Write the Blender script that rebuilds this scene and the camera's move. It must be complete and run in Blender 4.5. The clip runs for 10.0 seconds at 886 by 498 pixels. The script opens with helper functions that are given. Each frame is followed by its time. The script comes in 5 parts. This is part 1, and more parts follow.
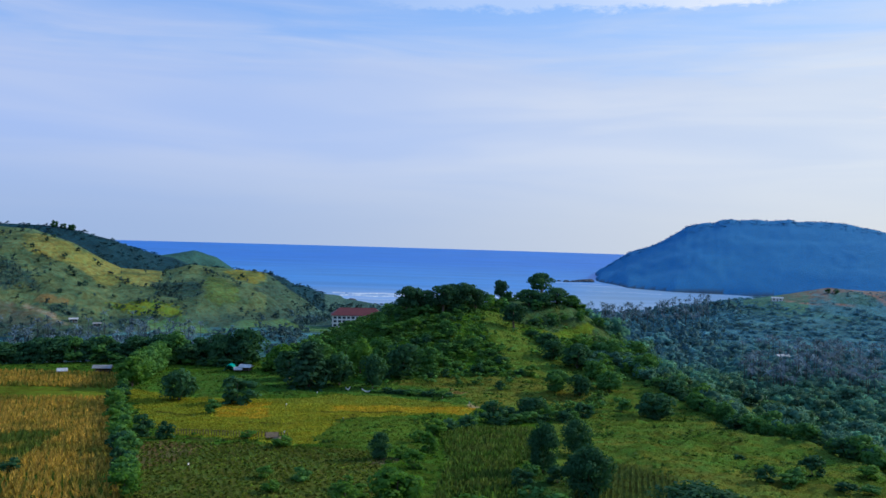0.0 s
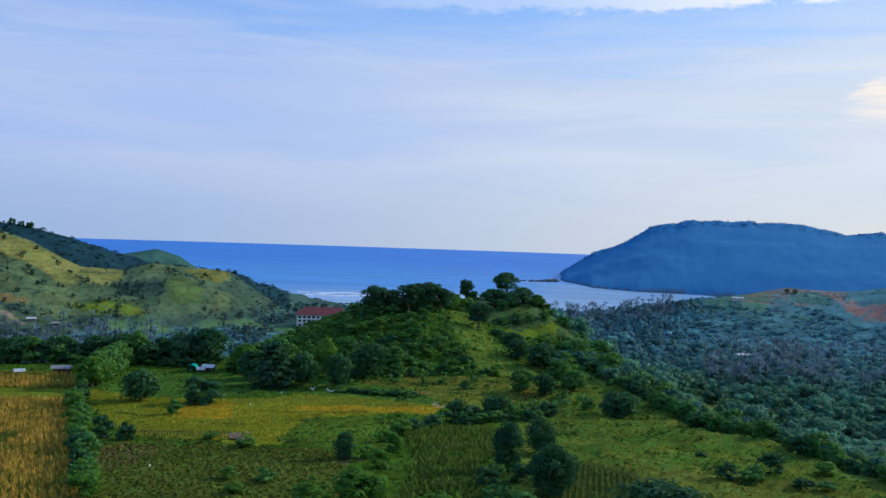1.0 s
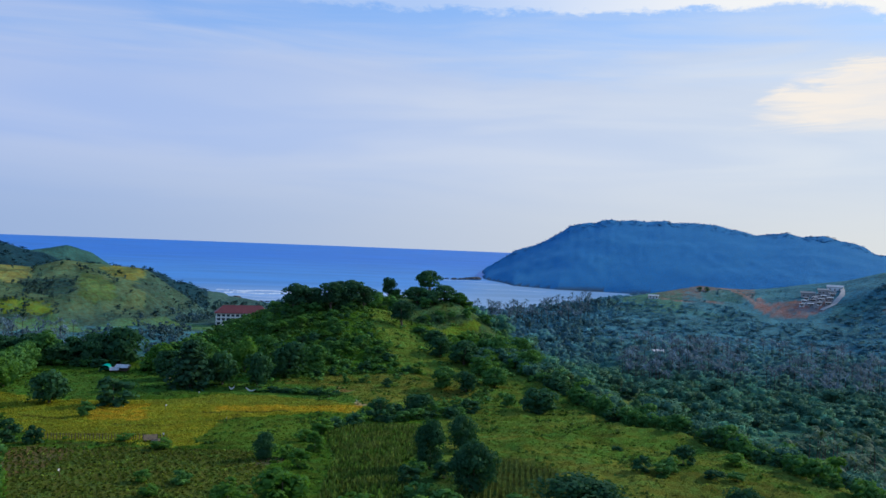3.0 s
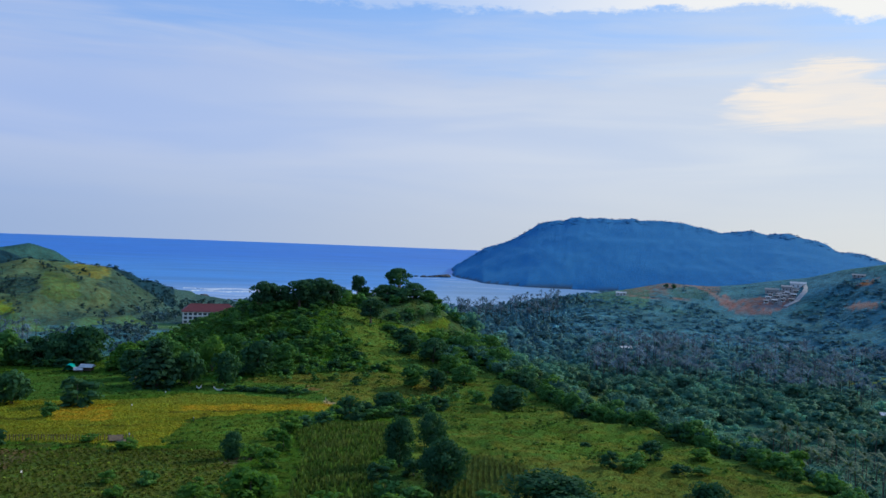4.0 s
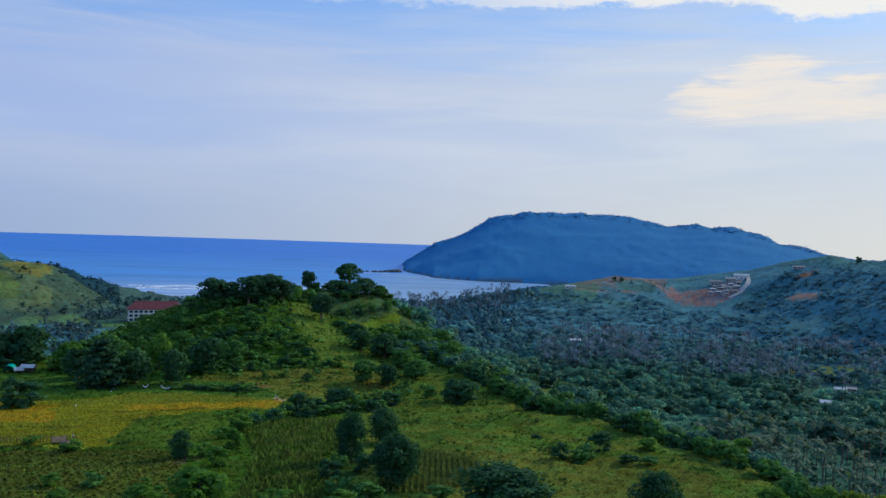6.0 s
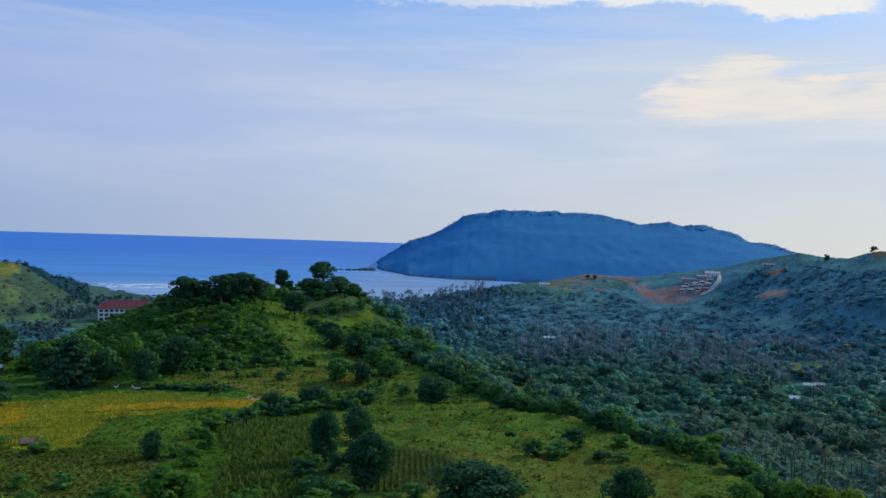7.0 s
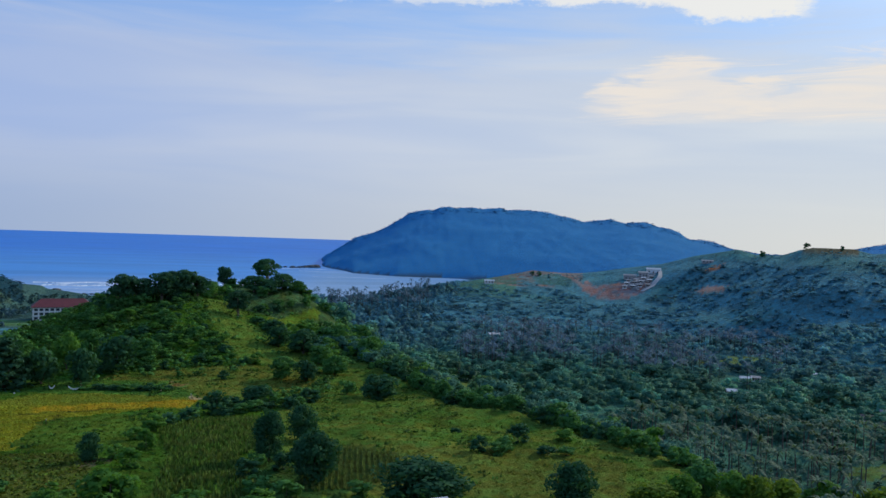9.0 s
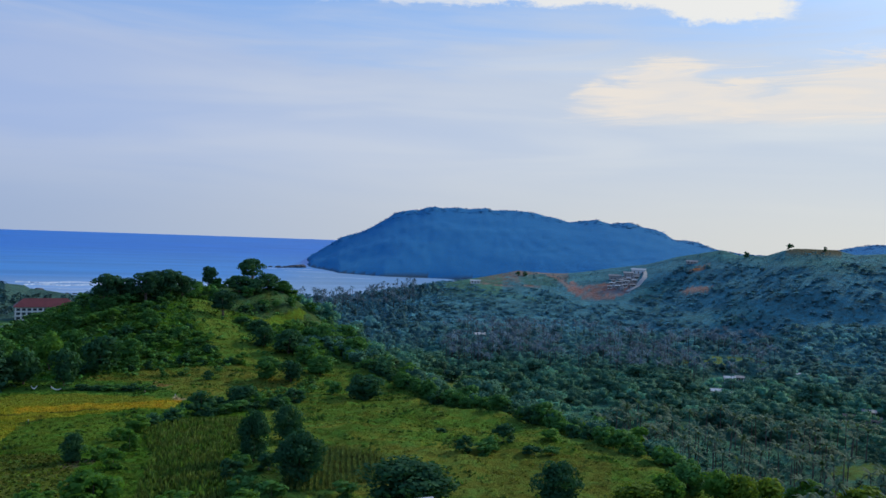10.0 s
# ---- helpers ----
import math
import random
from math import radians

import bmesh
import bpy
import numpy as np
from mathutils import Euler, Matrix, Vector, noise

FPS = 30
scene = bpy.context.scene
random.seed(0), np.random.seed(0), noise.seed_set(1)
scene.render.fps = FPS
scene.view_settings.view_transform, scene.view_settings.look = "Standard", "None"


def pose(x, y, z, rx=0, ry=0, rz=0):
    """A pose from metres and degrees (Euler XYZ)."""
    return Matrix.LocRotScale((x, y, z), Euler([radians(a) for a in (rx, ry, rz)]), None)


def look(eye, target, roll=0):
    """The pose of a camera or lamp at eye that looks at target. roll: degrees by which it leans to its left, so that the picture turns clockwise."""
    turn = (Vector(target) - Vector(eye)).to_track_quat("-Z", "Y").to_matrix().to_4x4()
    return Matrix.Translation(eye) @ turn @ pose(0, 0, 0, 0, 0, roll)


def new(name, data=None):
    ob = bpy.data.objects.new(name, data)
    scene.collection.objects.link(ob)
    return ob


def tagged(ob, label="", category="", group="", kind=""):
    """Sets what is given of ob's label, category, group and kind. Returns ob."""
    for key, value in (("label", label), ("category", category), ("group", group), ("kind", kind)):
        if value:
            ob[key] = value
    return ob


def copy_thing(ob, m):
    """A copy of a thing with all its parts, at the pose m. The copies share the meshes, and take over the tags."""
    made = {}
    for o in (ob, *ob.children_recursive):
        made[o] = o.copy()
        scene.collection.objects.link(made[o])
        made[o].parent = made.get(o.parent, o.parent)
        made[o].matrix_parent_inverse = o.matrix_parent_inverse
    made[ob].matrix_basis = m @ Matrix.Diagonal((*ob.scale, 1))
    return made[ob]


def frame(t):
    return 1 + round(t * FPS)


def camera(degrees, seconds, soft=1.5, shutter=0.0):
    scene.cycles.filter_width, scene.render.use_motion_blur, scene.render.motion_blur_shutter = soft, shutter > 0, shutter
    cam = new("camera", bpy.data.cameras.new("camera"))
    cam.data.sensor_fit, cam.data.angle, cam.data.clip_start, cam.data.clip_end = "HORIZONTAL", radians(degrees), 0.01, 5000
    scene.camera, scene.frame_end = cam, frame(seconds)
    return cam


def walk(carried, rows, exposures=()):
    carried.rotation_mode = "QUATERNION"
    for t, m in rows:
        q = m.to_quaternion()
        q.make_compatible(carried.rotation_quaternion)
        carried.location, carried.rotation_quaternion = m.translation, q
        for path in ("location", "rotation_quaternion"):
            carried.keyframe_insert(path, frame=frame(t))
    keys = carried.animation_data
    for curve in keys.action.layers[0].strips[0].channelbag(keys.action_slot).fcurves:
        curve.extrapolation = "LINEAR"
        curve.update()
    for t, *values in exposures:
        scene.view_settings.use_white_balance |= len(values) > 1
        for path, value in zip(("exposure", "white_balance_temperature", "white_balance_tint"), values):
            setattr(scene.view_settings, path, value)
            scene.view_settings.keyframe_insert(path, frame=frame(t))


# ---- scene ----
EYE = 75.0  # the eye above the sea
cam = camera(56.40, 10.0, 1.5)
# seconds, drift to the side, yaw, pitch, roll
ROWS = [
    (0, 0.000, -0.00, -0.89, -1.70),
    (0.5, 0.006, -1.00, -0.87, -1.80),
    (1, 0.012, -2.37, -0.85, -1.94),
    (1.5, 0.018, -3.73, -0.84, -2.04),
    (2, 0.024, -5.11, -0.82, -2.12),
    (2.5, 0.030, -6.46, -0.80, -2.23),
    (4, 0.048, -9.83, -0.88, -2.27),
    (4.5, 0.054, -10.73, -0.95, -2.20),
    (5, 0.060, -11.58, -1.02, -2.11),
    (5.5, 0.066, -12.42, -1.08, -2.01),
    (7, 0.084, -15.04, -1.19, -1.96),
    (7.5, 0.090, -16.09, -1.24, -1.92),
    (8, 0.096, -17.13, -1.27, -1.89),
    (8.5, 0.102, -18.04, -1.28, -1.96),
    (9, 0.108, -18.81, -1.27, -2.00),
    (9.5, 0.114, -19.39, -1.25, -2.08),
    (10, 0.120, -19.78, -1.23, -2.13),
]
walk(cam, [(t, pose(x, 0, EYE, 90 + pitch, roll, yaw)) for t, x, yaw, pitch, roll in ROWS], [(0, 0.12, 5950, 6), (2.5, 0.06, 5950, 6), (5, -0.03, 5950, 6), (10, -0.12, 5950, 6)])
# ---- daylight: a late, veiled sun over the bay ----
SUN_AZ, SUN_EL = 66.0, 27.0
world = bpy.data.worlds.new("sky")
scene.world = world
world.use_nodes = True
wt = world.node_tree
wt.nodes.clear()


def feed(tree, socket, value):
    if isinstance(value, bpy.types.NodeSocket):
        tree.links.new(value, socket)
    elif isinstance(value, (tuple, list)) and len(value) == 3 and socket.type == "RGBA":
        socket.default_value = (*value, 1)
    else:
        socket.default_value = value


def calc(tree, op, a, b=0.0, c=0.0):
    n = tree.nodes.new("ShaderNodeMath")
    n.operation = op
    for k, v in enumerate((a, b, c)):
        feed(tree, n.inputs[k], v)
    return n.outputs[0]


def ramp(tree, value, low, high, to_low=0.0, to_high=1.0):
    n = tree.nodes.new("ShaderNodeMapRange")
    n.interpolation_type = "SMOOTHSTEP"
    for k, v in enumerate((value, low, high, to_low, to_high)):
        feed(tree, n.inputs[k], v)
    return n.outputs[0]


def mix(tree, factor, a, b, blend="MIX"):
    n = tree.nodes.new("ShaderNodeMix")
    n.data_type, n.blend_type = "RGBA", blend
    feed(tree, n.inputs[0], factor)
    feed(tree, n.inputs[6], a)
    feed(tree, n.inputs[7], b)
    return n.outputs[2]


def noise_tex(tree, vector, scale, detail=4.0, rough=0.55, distortion=0.0):
    n = tree.nodes.new("ShaderNodeTexNoise")
    if vector is not None:
        feed(tree, n.inputs["Vector"], vector)
    n.inputs["Scale"].default_value, n.inputs["Detail"].default_value = scale, detail
    n.inputs["Roughness"].default_value, n.inputs["Distortion"].default_value = rough, distortion
    return n.outputs["Fac"]


def combine(tree, x, y, z=0.0):
    n = tree.nodes.new("ShaderNodeCombineXYZ")
    for k, v in enumerate((x, y, z)):
        feed(tree, n.inputs[k], v)
    return n.outputs[0]


sky = wt.nodes.new("ShaderNodeTexSky")
sky.sky_type, sky.sun_disc = "NISHITA", False
sky.sun_elevation, sky.sun_rotation = radians(SUN_EL), radians(SUN_AZ)
where = wt.nodes.new("ShaderNodeTexCoord")
split = wt.nodes.new("ShaderNodeSeparateXYZ")
wt.links.new(where.outputs["Generated"], split.inputs[0])
sx, sy, sz = split.outputs
az = calc(wt, "MULTIPLY", calc(wt, "ARCTAN2", sx, sy), 57.2958)
el = calc(wt, "MULTIPLY", calc(wt, "ARCSINE", sz), 57.2958)
streaks = noise_tex(wt, combine(wt, calc(wt, "MULTIPLY", az, 0.035), calc(wt, "MULTIPLY", el, 0.32)), 1.6, 5.0, 0.55, 0.6)
puffs = noise_tex(wt, combine(wt, calc(wt, "MULTIPLY", az, 0.22), calc(wt, "MULTIPLY", el, 0.75), 4.0), 1.5, 6.0, 0.62, 0.4)
clear = mix(wt, 1.0, sky.outputs["Color"], (0.085, 0.10, 0.125), "MULTIPLY")
# thin high veil, whiter towards the sun's side and towards the sea
sunward = ramp(wt, az, -30, 52)
clear = mix(wt, 0.55, clear, mix(wt, sunward, (0.24, 0.46, 0.98), (0.36, 0.58, 0.98)))
haze = noise_tex(wt, combine(wt, calc(wt, "MULTIPLY", az, 0.02), calc(wt, "MULTIPLY", el, 0.17), 2.0), 2.0, 3.0, 0.5, 0.5)
veil = mix(wt, ramp(wt, haze, 0.3, 0.72), mix(wt, sunward, (0.395, 0.485, 0.755), (0.67, 0.69, 0.74)), mix(wt, sunward, (0.50, 0.55, 0.74), (0.80, 0.78, 0.76)))
veil = mix(wt, ramp(wt, el, 7.0, -1.0), veil, mix(wt, sunward, (0.35, 0.435, 0.635), (0.80, 0.75, 0.67)))
reach = calc(wt, "ADD", calc(wt, "MULTIPLY", calc(wt, "SUBTRACT", streaks, 0.5), 9.0), el)
cover = calc(wt, "MULTIPLY", ramp(wt, reach, 16.5, 9.5, 0.10, 0.93), ramp(wt, el, 60, 20, 0.75, 1.0))
colour = mix(wt, cover, clear, veil)
# the lit cloud bank on the sun's side and the ragged one above
def plus(*values):
    total = values[0]
    for v in values[1:]:
        total = calc(wt, "ADD", total, v)
    return total


def times(*values):
    total = values[0]
    for v in values[1:]:
        total = calc(wt, "MULTIPLY", total, v)
    return total


tatters = calc(wt, "SUBTRACT", noise_tex(wt, combine(wt, times(az, 0.9), times(el, 1.6), 6.0), 1.6, 5.0, 0.6, 0.3), 0.5)
ragged = plus(calc(wt, "SUBTRACT", puffs, 0.5), times(tatters, 0.6))
wisps = calc(wt, "SUBTRACT", noise_tex(wt, combine(wt, times(az, 0.12), times(el, 0.9), 9.0), 1.3, 6.0, 0.6, 0.9), 0.5)
crown = plus(ramp(wt, az, 27, 31, 8.6, 11.2), ramp(wt, az, 31.5, 34, 0.0, 1.1), ramp(wt, az, 35, 38.5, 0.0, -1.2), ramp(wt, az, 40, 47, 0.0, 0.9), times(wisps, 5.5))
bank = times(ramp(wt, plus(el, times(wisps, 1.3)), 7.4, 8.3), ramp(wt, calc(wt, "SUBTRACT", crown, el), -0.3, 1.3), ramp(wt, plus(az, times(wisps, 9.0)), 26.5, 32))
colour = mix(wt, times(bank, ramp(wt, wisps, -0.25, 0.2, 0.5, 0.88)), colour, (1.0, 0.845, 0.70))
sill = plus(15.25, ramp(wt, az, 32.5, 36.5, 0.0, -1.25), times(ragged, -1.6))
upper = times(ramp(wt, calc(wt, "SUBTRACT", el, sill), -0.15, 0.4), ramp(wt, el, 24, 17), ramp(wt, az, -9, 2), ramp(wt, plus(az, times(ragged, 3.0)), 43.0, 41.2))
colour = mix(wt, times(upper, ramp(wt, az, 4, 28, 0.3, 0.95)), colour, mix(wt, sunward, (0.74, 0.76, 0.86), (1.02, 0.93, 0.82)))
back = wt.nodes.new("ShaderNodeBackground")
back.inputs["Strength"].default_value = 1.0
wt.links.new(colour, back.inputs["Color"])
wt.links.new(back.outputs["Background"], wt.nodes.new("ShaderNodeOutputWorld").inputs["Surface"])

sun = new("sun", bpy.data.lights.new("sun", "SUN"))
sun.data.energy, sun.data.angle, sun.data.color = 2.7, radians(3.0), (1.0, 0.87, 0.62)
sa, se = radians(SUN_AZ), radians(SUN_EL)
sun.matrix_world = look((math.sin(sa) * math.cos(se) * 900, math.cos(sa) * math.cos(se) * 900, math.sin(se) * 900), (0, 0, 0))

# ---- materials ----
def material(name, rough=0.8, spec=0.3):
    m = bpy.data.materials.new(name)
    m.use_nodes = True
    shader = m.node_tree.nodes["Principled BSDF"]
    shader.inputs["Roughness"].default_value = rough
    shader.inputs["Specular IOR Level"].default_value = spec
    return m, m.node_tree, shader


def bump_to(tree, shader, height, strength, distance):
    n = tree.nodes.new("ShaderNodeBump")
    n.inputs["Strength"].default_value, n.inputs["Distance"].default_value = strength, distance
    tree.links.new(height, n.inputs["Height"])
    tree.links.new(n.outputs[0], shader.inputs["Normal"])


def position(tree):
    return tree.nodes.new("ShaderNodeNewGeometry").outputs["Position"]


def leaf_material(name, dark, light, tinted=False, through_leaf=0.25, rough=0.75, thin=(1.5, 1.6, 0.8), gloss=0.06):
    """Leaves: each one differs a little, and each tree or clump a little more; some light comes through."""
    m, t, s = material(name, rough, gloss)
    island = t.nodes.new("ShaderNodeNewGeometry").outputs["Random Per Island"]
    if tinted:
        own = t.nodes.new("ShaderNodeAttribute")
        own.attribute_name = "tint"
        colour = mix(t, 1.0, mix(t, island, dark, light), own.outputs["Color"], "MULTIPLY")
    else:
        tree_random = t.nodes.new("ShaderNodeObjectInfo").outputs["Random"]
        patch = noise_tex(t, position(t), 0.5, 2.0)
        f = calc(t, "ADD", calc(t, "MULTIPLY", island, 0.45), calc(t, "ADD", calc(t, "MULTIPLY", tree_random, 0.3), calc(t, "MULTIPLY", patch, 0.4)))
        colour = mix(t, calc(t, "SUBTRACT", f, 0.1), dark, light)
    feed(t, s.inputs["Base Color"], colour)
    glow = t.nodes.new("ShaderNodeBsdfTranslucent")
    feed(t, glow.inputs["Color"], mix(t, 1.0, colour, thin, "MULTIPLY"))
    both = t.nodes.new("ShaderNodeMixShader")
    both.inputs[0].default_value = through_leaf
    t.links.new(s.outputs[0], both.inputs[1])
    t.links.new(glow.outputs[0], both.inputs[2])
    t.links.new(both.outputs[0], t.nodes["Material Output"].inputs["Surface"])
    return m


def worn(name, colour, other, scale=1.5, rough=0.8, metal=0.0, relief=0.02, spec=0.3):
    """Paint, plaster, sheet or earth, with patches and fine grain."""
    m, t, s = material(name, rough, spec)
    s.inputs["Metallic"].default_value = metal
    p = position(t)
    patch, grain = noise_tex(t, p, scale, 5.0, 0.6), noise_tex(t, p, scale * 9, 3.0)
    f = calc(t, "ADD", calc(t, "MULTIPLY", ramp(t, patch, 0.35, 0.7), 0.75), calc(t, "MULTIPLY", grain, 0.25))
    feed(t, s.inputs["Base Color"], mix(t, f, colour, other))
    bump_to(t, s, grain, 0.5, relief)
    return m


def ground_material():
    m, t, s = material("land", 0.95, 0.02)
    own = t.nodes.new("ShaderNodeAttribute")
    own.attribute_name = "cover"
    p = position(t)
    broad, mid, fine = noise_tex(t, p, 0.045, 4.0), noise_tex(t, p, 0.35, 5.0, 0.65), noise_tex(t, p, 2.6, 4.0, 0.7)
    shade = calc(t, "ADD", calc(t, "MULTIPLY", broad, 0.7), calc(t, "ADD", calc(t, "MULTIPLY", mid, 0.9), calc(t, "MULTIPLY", fine, 0.7)))
    # ground texture loses contrast from y 1000 to 1250, over the headland
    sep = t.nodes.new("ShaderNodeSeparateXYZ")
    feed(t, sep.inputs[0], p)
    even = ramp(t, sep.outputs[1], 1000, 1250, 1.0, 0.12)
    k = calc(t, "ADD", 1.0, calc(t, "MULTIPLY", even, calc(t, "SUBTRACT", ramp(t, shade, 0.8, 1.5, 0.5, 1.55), 1.0)))
    colour = mix(t, 1.0, own.outputs["Color"], combine(t, k, k, k), "MULTIPLY")
    tone = mix(t, ramp(t, mid, 0.35, 0.7), (1.2, 1.0, 0.8), (0.82, 1.05, 1.0))
    feed(t, s.inputs["Base Color"], mix(t, 1.0, colour, tone, "MULTIPLY"))
    bump_to(t, s, calc(t, "ADD", mid, calc(t, "MULTIPLY", fine, 0.6)), 0.9, 0.9)
    return m


def sea_material():
    m, t, s = material("sea_water", 0.45, 0.12)
    p = position(t)
    own = t.nodes.new("ShaderNodeAttribute")
    own.attribute_name = "cover"
    streak = t.nodes.new("ShaderNodeVectorMath")
    streak.operation = "MULTIPLY"
    feed(t, streak.inputs[0], p)
    streak.inputs[1].default_value = (0.0035, 0.016, 0.0)
    drift = noise_tex(t, streak.outputs[0], 1.0, 5.0, 0.6)
    k = ramp(t, drift, 0.3, 0.7, 0.88, 1.13)
    feed(t, s.inputs["Base Color"], mix(t, 1.0, own.outputs["Color"], combine(t, k, k, k), "MULTIPLY"))
    swell = calc(t, "ADD", noise_tex(t, p, 0.05, 3.0), noise_tex(t, p, 0.3, 3.0))
    bump_to(t, s, swell, 0.35, 1.2)
    return m


LAND, SEA = ground_material(), sea_material()
LEAF_DARK = leaf_material("dark_leaves", (0.022, 0.072, 0.034), (0.068, 0.162, 0.070))
LEAF_DEEP = leaf_material("deep_green_leaves", (0.021, 0.064, 0.036), (0.060, 0.138, 0.066))
LEAF_MID = leaf_material("green_leaves", (0.044, 0.128, 0.036), (0.122, 0.26, 0.062))
LEAF_LIGHT = leaf_material("fresh_leaves", (0.052, 0.145, 0.026), (0.145, 0.275, 0.05), through_leaf=0.35)
LEAF_YELLOW = leaf_material("yellowing_leaves", (0.085, 0.15, 0.02), (0.20, 0.265, 0.035), through_leaf=0.35)
# valley leaves: green with the blue of haze mixed into the colour
LEAF_VALLEY = leaf_material("hazed_valley_leaves", (0.052, 0.145, 0.098), (0.125, 0.26, 0.155), through_leaf=0.15, thin=(1.2, 1.2, 1.0))
LEAF_PALM = leaf_material("palm_fronds", (0.055, 0.11, 0.070), (0.15, 0.215, 0.125), rough=0.7, gloss=0.15)
WOODS = leaf_material("woodland_leaves", (0.9, 0.9, 0.9), (1.1, 1.1, 1.1), tinted=True, through_leaf=0.28, rough=0.7, thin=(1.2, 1.2, 1.1), gloss=0.08)
# more see-through than WOODS, to lift the shaded sides of far trees
FAR_WOODS = leaf_material("backlit_woodland_leaves", (0.95, 0.95, 0.95), (1.05, 1.05, 1.05), tinted=True, through_leaf=0.5, rough=0.7, thin=(1.25, 1.3, 1.2), gloss=0.06)
BLADES = leaf_material("grass_blades", (0.75, 0.75, 0.75), (1.25, 1.25, 1.25), tinted=True, through_leaf=0.45, thin=(1.3, 1.35, 0.95), gloss=0.05)
BARK = worn("bark", (0.10, 0.075, 0.055), (0.20, 0.17, 0.14), 2.0, 0.9, 0, 0.05)
WHITE_WALL = worn("white_plaster", (0.80, 0.80, 0.78), (0.62, 0.62, 0.60), 0.4, 0.7)
RED_ROOF = worn("red_roof_sheet", (0.17, 0.04, 0.04), (0.12, 0.03, 0.03), 0.3, 0.6)
GLASS_DARK = worn("dark_window", (0.03, 0.04, 0.05), (0.05, 0.06, 0.07), 0.5, 0.15, 0, 0.002, 0.5)
TIN = worn("grey_tin", (0.34, 0.33, 0.32), (0.20, 0.18, 0.17), 0.8, 0.55, 0.2)
TIN_WHITE = worn("pale_tin", (0.60, 0.60, 0.60), (0.40, 0.39, 0.38), 0.8, 0.45)
TEAL = worn("teal_tarpaulin", (0.0, 0.38, 0.30), (0.01, 0.28, 0.24), 1.2, 0.5)
TIMBER = worn("grey_timber", (0.17, 0.12, 0.085), (0.10, 0.075, 0.06), 1.5, 0.85)
CONCRETE = worn("concrete", (0.42, 0.40, 0.38), (0.30, 0.28, 0.27), 0.5, 0.85)
STONE = worn("rock", (0.095, 0.095, 0.10), (0.05, 0.052, 0.058), 0.25, 0.9, 0, 0.3)
FOAM = worn("foam", (0.72, 0.76, 0.82), (0.52, 0.6, 0.72), 0.2, 0.7)
CLOTH = worn("white_cloth", (0.8, 0.8, 0.78), (0.65, 0.65, 0.62), 3.0, 0.8)
STRAW = worn("straw", (0.24, 0.17, 0.10), (0.13, 0.09, 0.06), 2.0, 0.95, 0, 0.05)

# ---- lie of the land: bearings in degrees from the first view's axis, ranges and heights in metres ----
def smooth(t):
    t = np.clip(t, 0.0, 1.0)
    return t * t * (3 - 2 * t)


def wave_noise(x, y, size, seed, octaves=4):
    """Cheap smooth noise, about -1 to 1."""
    rng = np.random.RandomState(seed)
    total, weight = 0.0, 0.0
    for k in range(octaves):
        s = size / 2.0 ** k
        value = 0.0
        for j in range(4):
            a, p = rng.uniform(0, 2 * np.pi, 2)
            b = rng.uniform(0.7, 1.4)
            u = (x * np.cos(a) + y * np.sin(a)) * b / s * 2 * np.pi
            v = (-x * np.sin(a) + y * np.cos(a)) * b / s * 2 * np.pi
            value = value + np.sin(u + p + 1.3 * np.sin(v * 0.7 + 2 * p))
        total = total + value / 4.0 * 0.55 ** k
        weight += 0.55 ** k
    return total / weight * 1.6


BENCH_EDGE = ((-180, 260), (-40, 262), (-12, 262), (-7, 310), (0, 345), (6, 350), (10, 300), (13, 255), (14.5, 236), (16.7, 221), (18.7, 200), (20.7, 184), (24.2, 175), (27.2, 162), (28.6, 153), (31.2, 144), (34.8, 136), (37, 122), (45, 95), (60, 85), (110, 120), (180, 260))
LEFT_CREST = ((-70, 690, 70), (-30, 690, 74), (-26.4, 680, 71.5), (-24.1, 680, 62), (-22.3, 680, 49.5), (-21.2, 680, 43), (-18.6, 685, 41), (-16.9, 690, 46.5), (-14.7, 695, 43.6), (-12.1, 700, 40.5), (-10.9, 705, 34.8), (-10.1, 720, 27.5), (-9.2, 760, 24), (-7.9, 850, 12), (-6.9, 900, 8), (-6.3, 915, -3), (-5, 920, -4))
BACK_CREST = ((-70, 830, 78), (-28, 830, 75), (-25.2, 830, 74), (-23.6, 830, 69.5), (-21.8, 830, 62.3), (-20.4, 840, 54.6), (-18.8, 860, 47), (-17.8, 950, 49), (-16.7, 950, 52), (-15.3, 950, 44.5), (-14.1, 950, 31), (-12.5, 950, 8), (-11, 950, -4), (0, 950, -4))
RIGHT_CREST = ((8, 700, 3), (12, 740, 6), (16.6, 780, 14), (19, 790, 21), (21.3, 800, 27), (22.8, 820, 30.5), (25.1, 880, 37), (28.2, 890, 32.5), (31.3, 900, 42), (33.7, 900, 48), (35.7, 860, 58), (38.5, 850, 67), (39.6, 840, 62.5), (41.1, 800, 63), (42.2, 770, 69), (43, 765, 71.5), (45.3, 765, 71.5), (46.3, 760, 68), (52, 740, 74), (70, 700, 85), (120, 600, 80), (180, 600, 70))
